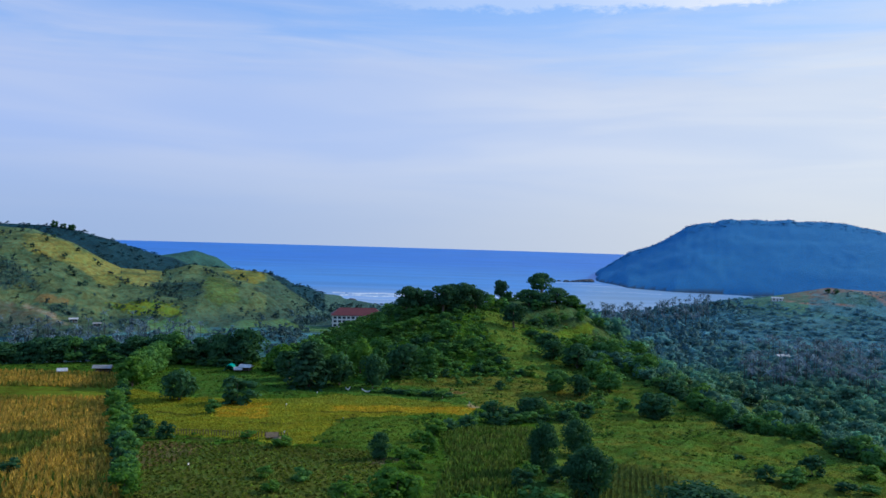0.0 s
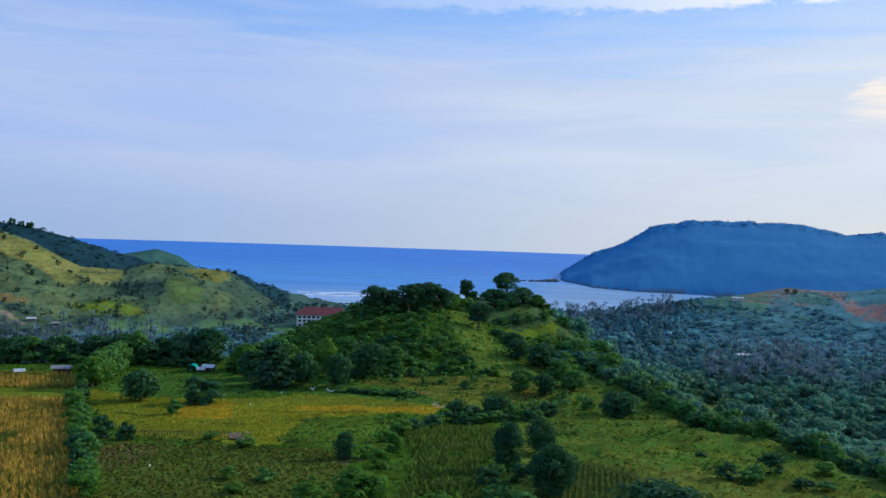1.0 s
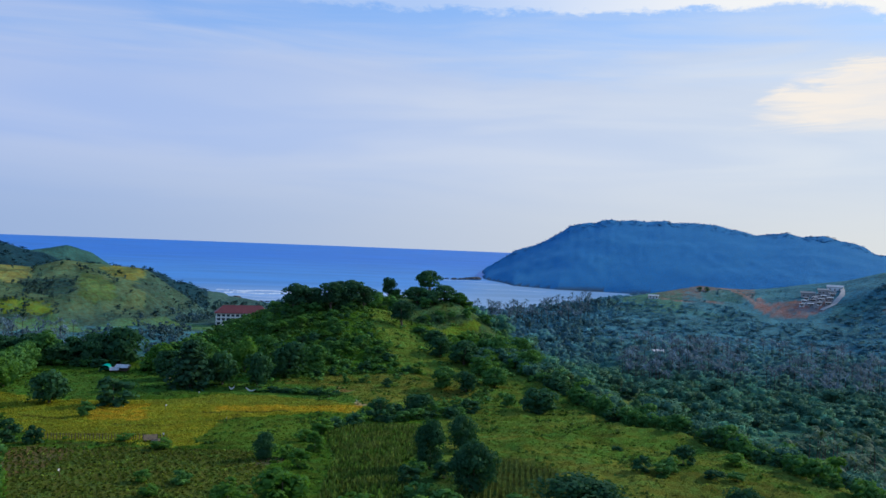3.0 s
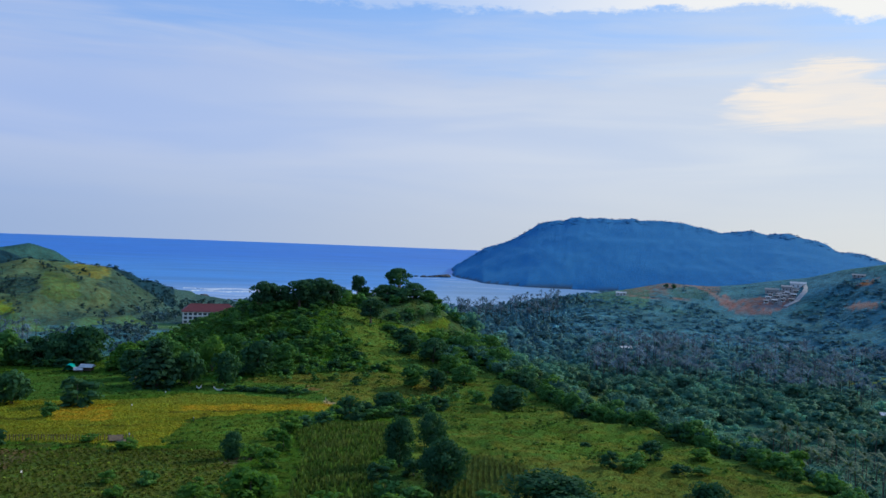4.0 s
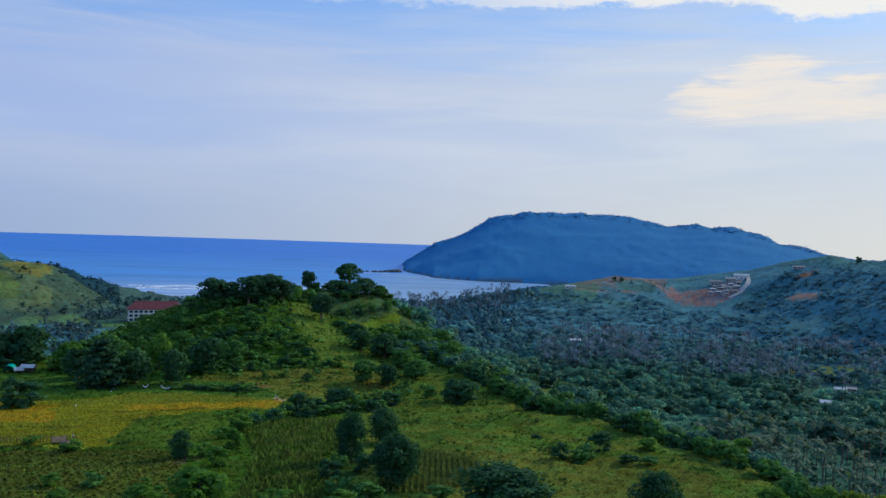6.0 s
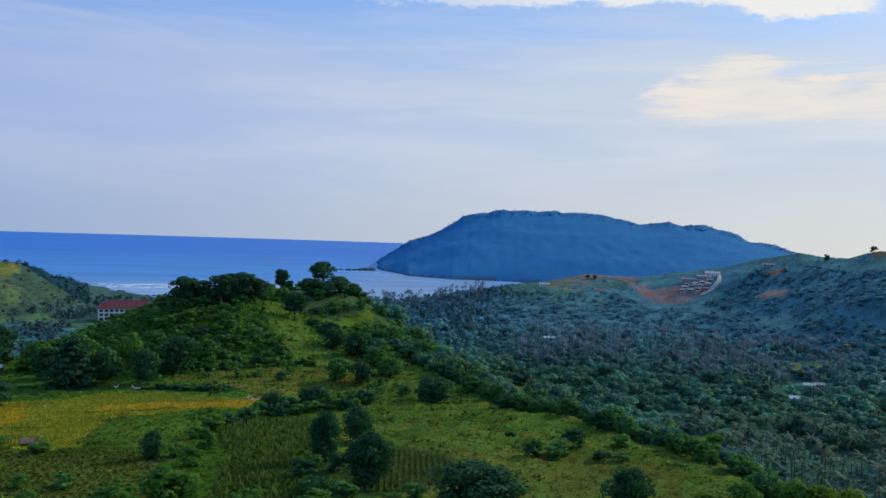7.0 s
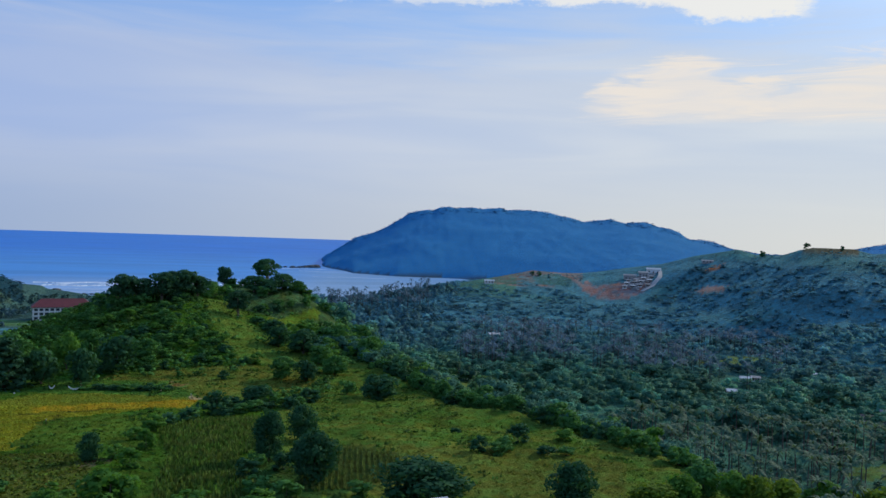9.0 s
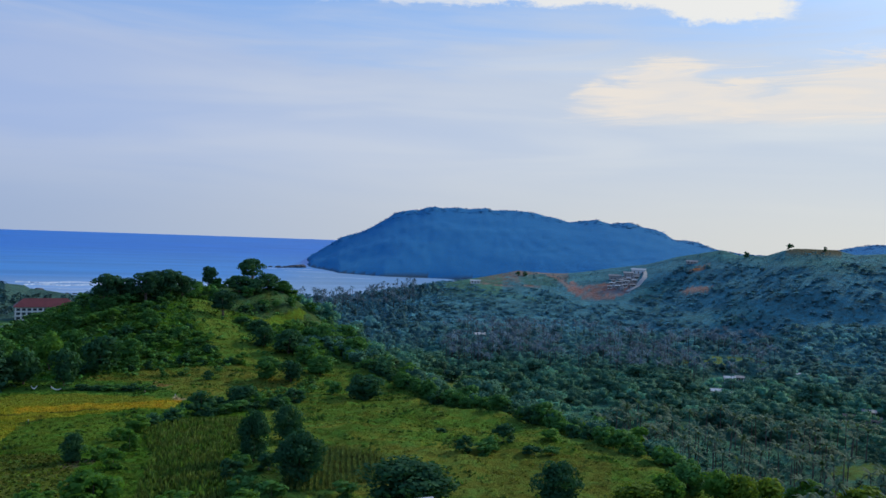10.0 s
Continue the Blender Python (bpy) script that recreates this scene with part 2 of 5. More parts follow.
HEADLAND = ((9.8, -6), (10.5, -3), (10.75, 2), (10.9, 7), (11.1, 15), (11.3, 24), (11.7, 32), (12.2, 42), (12.7, 53.5), (13.2, 59), (13.6, 62), (14.0, 66), (14.4, 71), (14.9, 79), (15.3, 87), (15.9, 98), (16.4, 110), (17.0, 115), (17.7, 119), (18.1, 117.5), (18.5, 124), (19.2, 127), (19.7, 124), (20.1, 125.5), (20.9, 126.5), (21.4, 124), (21.9, 125.5), (22.7, 127.5), (23.2, 123.5), (24.1, 124.5), (24.9, 124), (25.5, 123), (26.2, 120.5), (26.8, 114.5), (27.3, 113), (28.0, 107.5), (28.4, 103.5), (29.0, 106), (29.4, 108.5), (29.8, 109), (30.3, 111.5), (30.8, 106), (31.2, 103.5), (31.8, 106), (32.4, 107.5), (32.8, 105), (33.4, 98.5), (33.8, 97), (34.3, 93.5), (34.8, 88), (35.2, 78), (35.5, 74), (36.1, 74.5), (36.7, 72.5), (37.1, 70), (38, 59), (39.8, 50), (41, 50), (44, 55), (46, 72), (47.4, 80), (48, 80), (54, 95), (70, 100))
SHORE = ((-180, 2600), (-60, 2600), (-30, 1100), (-20, 1050), (-12, 960), (-7, 930), (-6.2, 890), (-4, 830), (5, 800), (10, 800), (14, 840), (18, 900), (22, 1000), (24, 1150), (25, 1500), (30, 2600), (180, 2600))


def along(az, table, column=1):
    return np.interp(az, [row[0] for row in table], [row[column] for row in table])


def soft(az, table, column=1, spread=1.6):
    """The same line with its small steps ironed out."""
    return sum((7 - abs(k)) * along(az + k * spread * 0.4, table, column) for k in range(-6, 7)) / 49


def crest_height(az, r, rc, table, column, near):
    """Small steps show along the crest only; the flanks below are even."""
    w = np.exp(-((r - rc) / near) ** 2)
    low = soft(az, table, column)
    return low + (along(az, table, column) - low) * w


def bump(x, y, cx, cy, wide, deep, height, turn=0.0, power=1.0):
    c, s = np.cos(radians(turn)), np.sin(radians(turn))
    u, v = ((x - cx) * c + (y - cy) * s) / wide, (-(x - cx) * s + (y - cy) * c) / deep
    return height * np.exp(-(u * u + v * v) ** power)


def land(x, y):
    """Height of the ground above the sea, bare of trees."""
    x, y = np.asarray(x, float), np.asarray(y, float)
    r, az = np.hypot(x, y), np.degrees(np.arctan2(x, y))
    # the bench with the fields, below the hill on which the camera stands
    bench = 40.3 - 5.7 * smooth((r - 105) / 110)
    steep = np.interp(r, (0, 2, 6, 20, 50, 80, 105), (73.3, 73.2, 71.5, 62, 49.5, 43.5, 40.3))
    top = np.where(r < 105, steep, bench)
    valley = 7.5 - 1.5 * smooth((r - 500) / 300) + 0.8 * wave_noise(x, y, 120, 3, 2)
    edge = along(az, BENCH_EDGE)
    drop = smooth((r - edge + 2) / (110 + 50 * smooth((az - 5) / 6) - 65 * smooth((az - 12) / 8)))
    z = top + (valley - top) * drop
    # the wooded knoll behind the fields
    z = z + bump(x, y, 2, 304, 38, 46, 14.0, 0, 1.3) + bump(x, y, -28, 286, 20, 34, 0.8)
    z = z + bump(x, y, 44, 350, 25, 42, 13.0, 0, 1.5) + bump(x, y, 55, 316, 20, 14, 2.5, 0, 1.5)
    z = z + 0.7 * smooth((r - 130) / 60) * (1 - smooth((r - 420) / 60)) * wave_noise(x, y, 38, 21, 3) * smooth((az + 4) / 6)
    z = z + bump(x, y, 92, 322, 34, 52, 9.0, -12, 1.0)
    rolling = smooth((r - 104) / 14) * (1 - smooth((r - edge + 4) / 30)) * smooth((az - 9) / 6)
    z = z + rolling * (1.1 * wave_noise(x, y, 42, 23, 3) + 0.5 * wave_noise(x, y * 1.7, 11, 24, 3))
    # hills round the bay
    rc = soft(az, RIGHT_CREST)
    zc = crest_height(az, r, rc, RIGHT_CREST, 2, 35)
    foot = rc - 310
    part = np.clip((r - foot) / (rc - foot), 0, 1)
    rise = np.where(r < rc, 0.55 * smooth(part) + 0.45 * part ** 1.6, 1 - 0.9 * smooth((r - rc) / 260))
    folds = wave_noise(x, y, 190, 5, 4) * np.clip(part * (1 - part) * 4, 0, 1) * np.clip((zc - 20) / 30, 0, 1)
    z = np.where(az > 6, np.maximum(z, 5 + (zc - 5) * rise + 5.0 * folds * (r < rc)), z)
    for table, reach, back, rough, grain in ((BACK_CREST, 200, 170, 3.0, 90), (LEFT_CREST, 185, 130, 6.0, 110)):
        rc = soft(az, table)
        zc = crest_height(az, r, rc, table, 2, 40)
        part = np.clip((r - rc + reach) / reach, 0, 1)
        rise = np.where(r < rc, 0.5 * smooth(part) + 0.5 * part, 1 - smooth((r - rc) / back))
        folds = rough * wave_noise(x, y, grain, 8, 4) * np.clip(part * (1 - part) * 4, 0, 1) * np.clip(zc / 45, 0, 1)
        z = np.where(az < -4.5, np.maximum(z, 4 + (zc - 4) * rise + folds * (r < rc)), z)
    # the shore, the bay and the headland across it
    shore = along(az, SHORE)
    z = z + (-6 - z) * smooth((r - shore + 30) / 70)
    crest = crest_height(az, r, 1750, HEADLAND, 1, 55)
    crest = -6 + (crest + 6) * smooth((az - 10.25) / 0.65)
    base = np.interp(az, (9.8, 10.6, 12.7, 15.8, 19, 30, 40, 60), (1560, 1520, 1350, 1300, 1300, 1250, 1200, 1200))
    rise = np.where(r < 1750, np.clip((r - base) / (1750 - base), 0, 1) ** 0.75, 1 - smooth((r - 1750) / 420))
    gully = (4 * wave_noise(x, y, 190, 11, 3) + 0.5 * wave_noise(x, y, 46, 12, 3)) * np.clip(rise * (1 - rise) * 4, 0, 1)
    far = -6 + (crest + 6) * np.minimum(rise, 1) + gully
    return np.where((az > 9.8) & (az < 100) & (r > base - 5), np.maximum(z, far), z)


# ---- ground and sea ----
def inside(x, y, corners):
    """Which points lie in a plot."""
    hit = np.zeros(np.shape(x), bool)
    for (ax, ay), (bx, by) in zip(corners, corners[1:] + corners[:1]):
        cross = (ay > y) != (by > y)
        hit ^= cross & (x < (bx - ax) * (y - ay) / (by - ay + 1e-9) + ax)
    return hit


DRY_CORN = [(-150, 224), (-88, 227), (-73, 184), (-58, 149), (-46, 120), (-40, 104), (-75, 96)]
DRY_STRIP = [(-150, 203), (-80, 206), (-76, 194), (-140, 188)]
WEEDY = [(-130, 150), (-68, 150), (-62, 118), (-55, 104), (-80, 96)]
BEANS_RIPE = [(-77, 205), (-74, 197), (-51, 150), (-36, 144), (-22, 140), (-20, 172), (5.6, 182), (9, 193.5), (-6, 202), (-24, 207), (-40, 196), (-58, 196)]
BEANS_GOLD = [(-50, 188), (-40, 191), (-35, 171), (-46, 169)]
GOLD_EDGE = [(-24, 181), (5.6, 183), (9, 193), (-22, 190)]
BACK_GREEN = [(-80, 208), (-60, 198), (-24, 208), (-6, 203), (9, 195), (6, 215), (-40, 232), (-84, 232)]
FRESH = [(-22, 140), (-20, 171), (2, 176), (0, 160), (-4, 140)]
SOIL_PLOT = [(-51, 142), (-29, 140), (-11, 136), (-5, 105), (-40, 104)]
TALL_CORN = [(0, 158), (8, 163), (19, 165), (18, 142), (12, 126), (13, 104), (-1, 104), (2, 130)]
ROW_CORN = [(22, 130), (30, 132), (36, 126), (34, 112), (26, 107), (18, 107)]
GRASSY_FLANK = [(12, 303), (24, 307), (33, 276), (44, 256), (52, 236), (40, 226), (29, 237), (21, 247), (17, 266)]
BROWN_SLOPE = [(-18, 223), (6, 235), (29, 237), (44, 224), (36, 205), (15, 189), (-5, 203)]
CUT_GRASS = [(34, 281), (57, 302), (58, 312), (36, 291)]
RED_SCAR = [(402, 732), (392, 694), (413, 691), (434, 676), (430, 656), (398, 645), (372, 654), (373, 684), (388, 712)]
RED_TRACK = [(292, 728), (352, 700), (356, 706), (345, 775), (320, 768), (292, 735)]
LEFT_PADDY = [(-217, 537), (-197, 560), (-176, 559), (-170, 541), (-199, 539)]
HILL_SUNNY = [(-301, 593), (-285, 607), (-268, 612), (-250, 640), (-225, 650), (-214, 634), (-207, 597), (-221, 587), (-229, 590), (-232, 568), (-240, 574), (-253, 578), (-263, 576), (-271, 570), (-283, 569), (-290, 572)]
HILL_SUNNY_EAST = [(-174, 664), (-160, 690), (-144, 695), (-143, 643), (-160, 648)]
HILL_FACE = [(-182, 637), (-158, 624), (-143, 593), (-155, 574), (-166, 579)]
HILL_FOLD = [(-310, 545), (-284, 550), (-259, 531), (-254, 521), (-269, 521), (-285, 510)]
HILL_HOLLOW = [(-215, 610), (-175, 602), (-170, 584), (-197, 568)]
HILL_THICKET = [(-249, 512), (-232, 520), (-224, 508), (-235, 500)]
HILL_EARTH = [(-254, 518), (-237, 528), (-236, 522), (-250, 513)]
HILL_GREY = [(-285, 505), (-254, 506), (-221, 486), (-226, 474), (-270, 476)]
HILL_EAST_WOOD = [(-140, 619), (-143, 683), (-134, 720), (-118, 660), (-124, 635)]
HILL_TRACK = [(-255, 507), (-235, 499), (-221, 487)]
HILL_HEDGES = [((-290, 572), (-271, 568)), ((-271, 568), (-250, 572)), ((-260, 609), (-242, 603)), ((-242, 603), (-222, 585)), ((-312, 581), (-304, 599)), ((-214, 533), (-196, 560)), ((-196, 560), (-177, 559)), ((-199, 540), (-171, 541)), ((-185, 649), (-150, 622)), ((-211, 590), (-174, 601)), ((-201, 570), (-183, 577)), ((-193, 558), (-186, 542)), ((-199, 552), (-200, 542))]
HILL_BUSHES = [(-289, 600), (-284, 603), (-283, 571), (-281, 586), (-265, 601), (-266, 582), (-252, 605), (-261, 551), (-255, 566), (-252, 532), (-250, 563), (-219, 551), (-212, 635), (-197, 645), (-159, 647), (-158, 653), (-274, 560), (-288, 556), (-229, 560), (-181, 570), (-208, 540), (-218, 517), (-239, 546), (-239, 553), (-243, 527), (-187, 535), (-183, 537), (-185, 536), (-265, 580), (-175, 631)]
LEFT_MEADOW = [(-192, 528), (-172, 503), (-146, 523), (-128, 534), (-108, 572), (-80, 560), (-72, 592), (-114, 603), (-138, 547), (-152, 552)]


FURROWS = [((-48, 153.3), (-32, 153)), ((-39, 163.8), (-28, 161.6)), ((-27, 179), (-6.5, 181.8)), ((-20.5, 167), (-17.5, 176)), ((-53, 146), (-30, 142.5)), ((-62, 176), (-50, 172))]


def near_line(x, y, ends, wide):
    """Soft mask along a straight line."""
    (ax, ay), (bx, by) = ends
    t = np.clip(((x - ax) * (bx - ax) + (y - ay) * (by - ay)) / ((bx - ax) ** 2 + (by - ay) ** 2), 0, 1)
    return 1 - smooth(np.hypot(x - ax - t * (bx - ax), y - ay - t * (by - ay)) / wide)


def land_cover(x, y, z):
    """Colour of what grows or lies there, plus distance haze and hill shade."""
    r, az = np.hypot(x, y), np.degrees(np.arctan2(x, y))
    n1, n2, n3 = wave_noise(x, y, 60, 31, 4), wave_noise(x, y, 14, 32, 4), wave_noise(x, y, 5, 33, 3)
    c = np.empty(np.shape(x) + (3,))
    c[:] = (0.068, 0.13, 0.016)

    def lay(mask, colour, soft_mask=1.0):
        w = (np.asarray(mask, float) * soft_mask)[..., None]
        c[:] = c * (1 - w) + np.array(colour) * w

    lay(r > 95, (0.055, 0.135, 0.008), np.clip(0.5 + n2, 0, 1) * 0.6)
    lay((az > 8) & (r > 100), (0.098, 0.150, 0.026), np.clip(0.75 + 0.5 * n1, 0, 1) * 0.85)
    lay((az > 8) & (r > 100), (0.165, 0.185, 0.03), np.clip(wave_noise(x, y * 2.2, 26, 36, 4) * 1.3 + 0.05, 0, 1) * 0.85)
    lay((az > 8) & (r > 100), (0.050, 0.115, 0.010), np.clip(wave_noise(x, y * 1.8, 9, 37, 4) * 1.6 - 0.35, 0, 1) * 0.75)
    lay((az > 13) & (az < 32) & (r > 108) & (r < 137 + 4 * n2), (0.135, 0.155, 0.028), 0.75)
    # knoll: scrub with open grass on its sunny flank
    knoll = ((x - 5) / 80) ** 2 + ((y - 300) / 80) ** 2 < 1
    lay(knoll & (r > 213), (0.045, 0.11, 0.010), np.clip(0.8 + n2, 0, 1) * 0.8)
    # the second hump's grass is greyed to look hazier
    lay(knoll & (x > 27) & (y > 295), (0.070, 0.120, 0.055), np.clip(0.75 + 0.4 * n2, 0, 1))
    lay(inside(x + 2 * n2, y + 3 * n3, GRASSY_FLANK), (0.12, 0.18, 0.030), np.clip(0.8 + 0.5 * n2, 0, 1))
    lay(inside(x + 2 * n2, y + 3 * n3, BROWN_SLOPE), (0.15, 0.145, 0.028), np.clip(0.7 + 0.6 * n2, 0, 1) * 0.85)
    # woods and valley floor, haze blue painted in more strongly with range
    edge = along(az, BENCH_EDGE)
    low = smooth((r - edge - 18) / 30) * (1 - 0.85 * knoll)
    lay(low > 0, (0.060, 0.145, 0.108), low * 0.95)
    strip = (az > 12.5) & (az < 34) & (r > edge - 4) & (r < edge + 13)
    lay(strip, (0.10, 0.15, 0.03), 0.75)
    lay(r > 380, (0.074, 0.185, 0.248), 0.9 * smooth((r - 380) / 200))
    # left hills: pasture in front, scrub behind and in folds, folds shaded by colour
    front = (az < -8.5) & (r > 505) & (z > 11) & (r < 705)
    u, v = (az + 0.9 * wave_noise(x, y, 90, 47, 4)) * 0.45 - z * 0.045, (z + 3.0 * wave_noise(x, y, 60, 48, 3)) / 8.0
    pick = np.abs(np.sin(np.floor(u) * 12.99 + np.floor(v) * 78.23) * 43758.5) % 1.0
    border = np.minimum(np.minimum(u % 1.0, 1 - u % 1.0) * 16, np.minimum(v % 1.0, 1 - v % 1.0) * 5)
    qx, qy = x + 4 * wave_noise(x, y, 26, 43, 4), y + 5 * wave_noise(x, y, 26, 44, 4)
    lay(front, (0.100, 0.152, 0.085))
    lay(front & (pick > 0.5), (0.128, 0.17, 0.082), 0.7)
    # sunlit faces painted yellower into the pasture
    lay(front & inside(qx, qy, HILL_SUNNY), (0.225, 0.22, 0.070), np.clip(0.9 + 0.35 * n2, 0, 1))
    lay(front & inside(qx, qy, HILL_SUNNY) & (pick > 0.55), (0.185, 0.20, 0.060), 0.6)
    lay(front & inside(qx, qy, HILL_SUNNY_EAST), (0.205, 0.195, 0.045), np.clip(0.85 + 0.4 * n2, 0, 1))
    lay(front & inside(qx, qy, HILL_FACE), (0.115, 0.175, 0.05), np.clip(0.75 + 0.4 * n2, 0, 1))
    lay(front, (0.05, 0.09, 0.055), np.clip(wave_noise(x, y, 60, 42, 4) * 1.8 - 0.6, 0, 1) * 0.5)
    # fold and hollow darkened for shade; thicket and wood share the tone
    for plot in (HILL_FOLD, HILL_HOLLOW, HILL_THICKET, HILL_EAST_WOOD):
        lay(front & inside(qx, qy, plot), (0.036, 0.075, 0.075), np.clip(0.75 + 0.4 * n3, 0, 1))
    lay((az < -15) & inside(qx, qy, HILL_GREY), (0.11, 0.10, 0.085), np.clip(0.7 + 0.4 * n2, 0, 1))
    lay((az > -12) & (az < -2) & (r > 560) & (z < 40), (0.055, 0.10, 0.08), 0.8)
    lay(inside(qx, qy, HILL_EARTH), (0.22, 0.14, 0.06), 0.7)
    for ends in zip(HILL_TRACK, HILL_TRACK[1:]):
        lay(near_line(x, y, ends, 3.0), (0.34, 0.25, 0.18), 0.9)
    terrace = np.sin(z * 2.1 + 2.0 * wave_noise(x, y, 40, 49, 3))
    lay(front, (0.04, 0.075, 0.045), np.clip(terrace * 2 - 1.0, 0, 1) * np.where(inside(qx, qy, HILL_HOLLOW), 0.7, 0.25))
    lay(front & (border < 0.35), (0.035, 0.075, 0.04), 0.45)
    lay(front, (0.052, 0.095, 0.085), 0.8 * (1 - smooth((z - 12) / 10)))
    # back hills, with the blue of distance painted into their colour
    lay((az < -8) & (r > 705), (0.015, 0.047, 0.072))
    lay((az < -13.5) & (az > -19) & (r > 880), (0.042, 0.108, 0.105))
    lay(inside(x + 4 * n2, y + 4 * n3, LEFT_PADDY), (0.145, 0.20, 0.03), np.where(np.abs(np.sin(y * 0.28 + 0.06 * x)) < 0.2, 0.3, 1))
    lay(inside(x, y, LEFT_MEADOW), (0.10, 0.19, 0.085), np.clip(0.8 + n1, 0, 1))
    # ridge slopes: terrace lines and patches, also tinted blue for haze
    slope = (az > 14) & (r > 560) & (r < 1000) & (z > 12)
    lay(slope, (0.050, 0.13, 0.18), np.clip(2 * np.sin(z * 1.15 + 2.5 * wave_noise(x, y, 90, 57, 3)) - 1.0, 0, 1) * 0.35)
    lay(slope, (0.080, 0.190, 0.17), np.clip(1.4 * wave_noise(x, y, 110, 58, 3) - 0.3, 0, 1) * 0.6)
    # right ridge: grass on its crest, haze-blued; bare red earth at the building site
    ridge = (az > 17) & (r > 640) & (r < 1000)
    lay(ridge & (az < 24), (0.075, 0.165, 0.115), smooth((z - 16) / 8) * 0.85)
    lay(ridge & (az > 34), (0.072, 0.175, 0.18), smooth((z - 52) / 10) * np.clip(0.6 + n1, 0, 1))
    lay(ridge & (az > 42.4) & (az < 45.6), (0.10, 0.09, 0.06), smooth((z - 64) / 5))
    hump = ridge & (az > 22.3) & (az < 28.5)
    lay(hump, (0.20, 0.135, 0.125), smooth((z - 27) / 7) * np.clip(0.7 + n2, 0, 1))
    lay(inside(x, y, RED_TRACK), (0.15, 0.13, 0.115), np.clip(0.35 + n2, 0, 1))
    lay(inside(x + 2 * n2, y + 2 * n3, RED_SCAR), (0.29, 0.15, 0.135), np.clip(0.7 + 0.7 * n2, 0, 1))
    for ends in (((296, 735), (312, 707)), ((312, 707), (355, 701)), ((400, 769), (383, 707)), ((383, 707), (375, 679))):
        lay(near_line(x, y, ends, 4.0), (0.31, 0.18, 0.155), 0.9)
    lay(inside(x, y, [(338, 709), (350, 749), (392, 778), (392, 742), (372, 704)]), (0.05, 0.125, 0.12), np.clip(0.8 + n2, 0, 1))
    lay(np.hypot((x - 438) / 10, (y - 582) / 16) < 1 + 0.5 * n3, (0.30, 0.165, 0.13), 0.8)
    lay(np.hypot((x - 478) / 10, (y - 632) / 7) < 1 + 0.5 * n3, (0.36, 0.17, 0.10))
    # headland under low forest, the blue of distant haze painted into its colour
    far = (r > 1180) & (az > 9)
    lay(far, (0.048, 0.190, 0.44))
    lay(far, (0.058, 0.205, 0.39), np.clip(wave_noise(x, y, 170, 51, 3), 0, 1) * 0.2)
    # beach and rocks at the waterline, the headland's rim blued like its forest
    lay((z < 3.4) & (z > -2) & (r > 600) & (r < 1150), (0.34, 0.25, 0.19))
    lay((z < 2.2) & (r > 1180), (0.06, 0.10, 0.16))
    lay((az < -6.3) & (az > -8.5) & (z < 5) & (r > 760), (0.13, 0.11, 0.09), 0.8)
    # plots on the bench, with ragged borders
    x, y = x + 1.9 * wave_noise(x, y, 12, 34, 4), y + 2.4 * wave_noise(x, y, 14, 35, 4)
    lay(inside(x, y, BACK_GREEN), (0.07, 0.145, 0.022))
    lay(inside(x, y, DRY_CORN), (0.26, 0.20, 0.034), np.clip(0.55 + 0.9 * n1 + 0.5 * n2, 0, 1))
    lay(inside(x, y, DRY_STRIP), (0.12, 0.165, 0.012), 0.85)
    lay(inside(x, y, WEEDY), (0.10, 0.145, 0.012), np.clip(0.55 + n2 + 0.4 * n3, 0, 1) * 0.9)
    lay(inside(x, y, BEANS_RIPE), (0.29, 0.275, 0.022), np.clip(0.85 + 0.4 * n2, 0, 1))
    lay(inside(x, y, BEANS_RIPE), (0.17, 0.21, 0.022), np.clip(n2 * 1.2 + n1 * 0.6, 0, 1) * 0.7)
    lay(inside(x, y, BEANS_RIPE) & (x > -40), (0.19, 0.22, 0.028), 0.75 * smooth((y - 189) / 5))
    lay(inside(x, y, BEANS_GOLD) | inside(x, y, GOLD_EDGE), (0.46, 0.30, 0.022), np.clip(0.7 + 0.7 * n3, 0, 1))
    for ends in FURROWS:
        lay(near_line(x, y, ends, 1.3), (0.06, 0.06, 0.018), np.clip(0.75 + 0.5 * n3, 0, 1))
    lay(np.hypot(x - 8.3, (y - 193.5) / 1.3) < 1.6, (0.36, 0.26, 0.15), 0.9)
    lay(np.hypot(x - 4.5, y - 213) < 2.4 + 0.6 * n3, (0.24, 0.15, 0.06), 0.8)
    lay(np.hypot(x + 9, y - 129) < 2.2, (0.13, 0.10, 0.06), 0.8)
    lay(inside(x, y, FRESH), (0.085, 0.14, 0.016), np.clip(0.8 + 0.4 * n2, 0, 1))
    lay(inside(x, y, SOIL_PLOT), (0.10, 0.118, 0.024), np.clip(0.9 + 0.5 * n3, 0, 1))
    lay(inside(x, y, SOIL_PLOT) & (np.hypot((x + 45) / 7, (y - 134) / 11) < 1 + 0.4 * n3), (0.15, 0.105, 0.05), 0.75)
    lay(inside(x, y, TALL_CORN), (0.09, 0.13, 0.024), 0.8)
    lay(inside(x, y, ROW_CORN), (0.085, 0.11, 0.024), 0.9)
    lay(np.hypot((x - 16) / 8, (y - 112) / 13) < 1 + 0.4 * n3, (0.045, 0.095, 0.024), 0.85)
    lay(inside(x, y, CUT_GRASS), (0.13, 0.19, 0.02))
    for cx, cy, a, b in ((138, 347, 10, 17), (118, 312, 8, 14), (150, 262, 8, 10), (205, 189, 14, 6), (312, 386, 30, 12)):
        lay(np.hypot((x - cx) / a, (y - cy) / b) < 1 + 0.3 * n3, (0.12, 0.16, 0.03), 0.8)
    return np.clip(c, 0.004, 0.9)


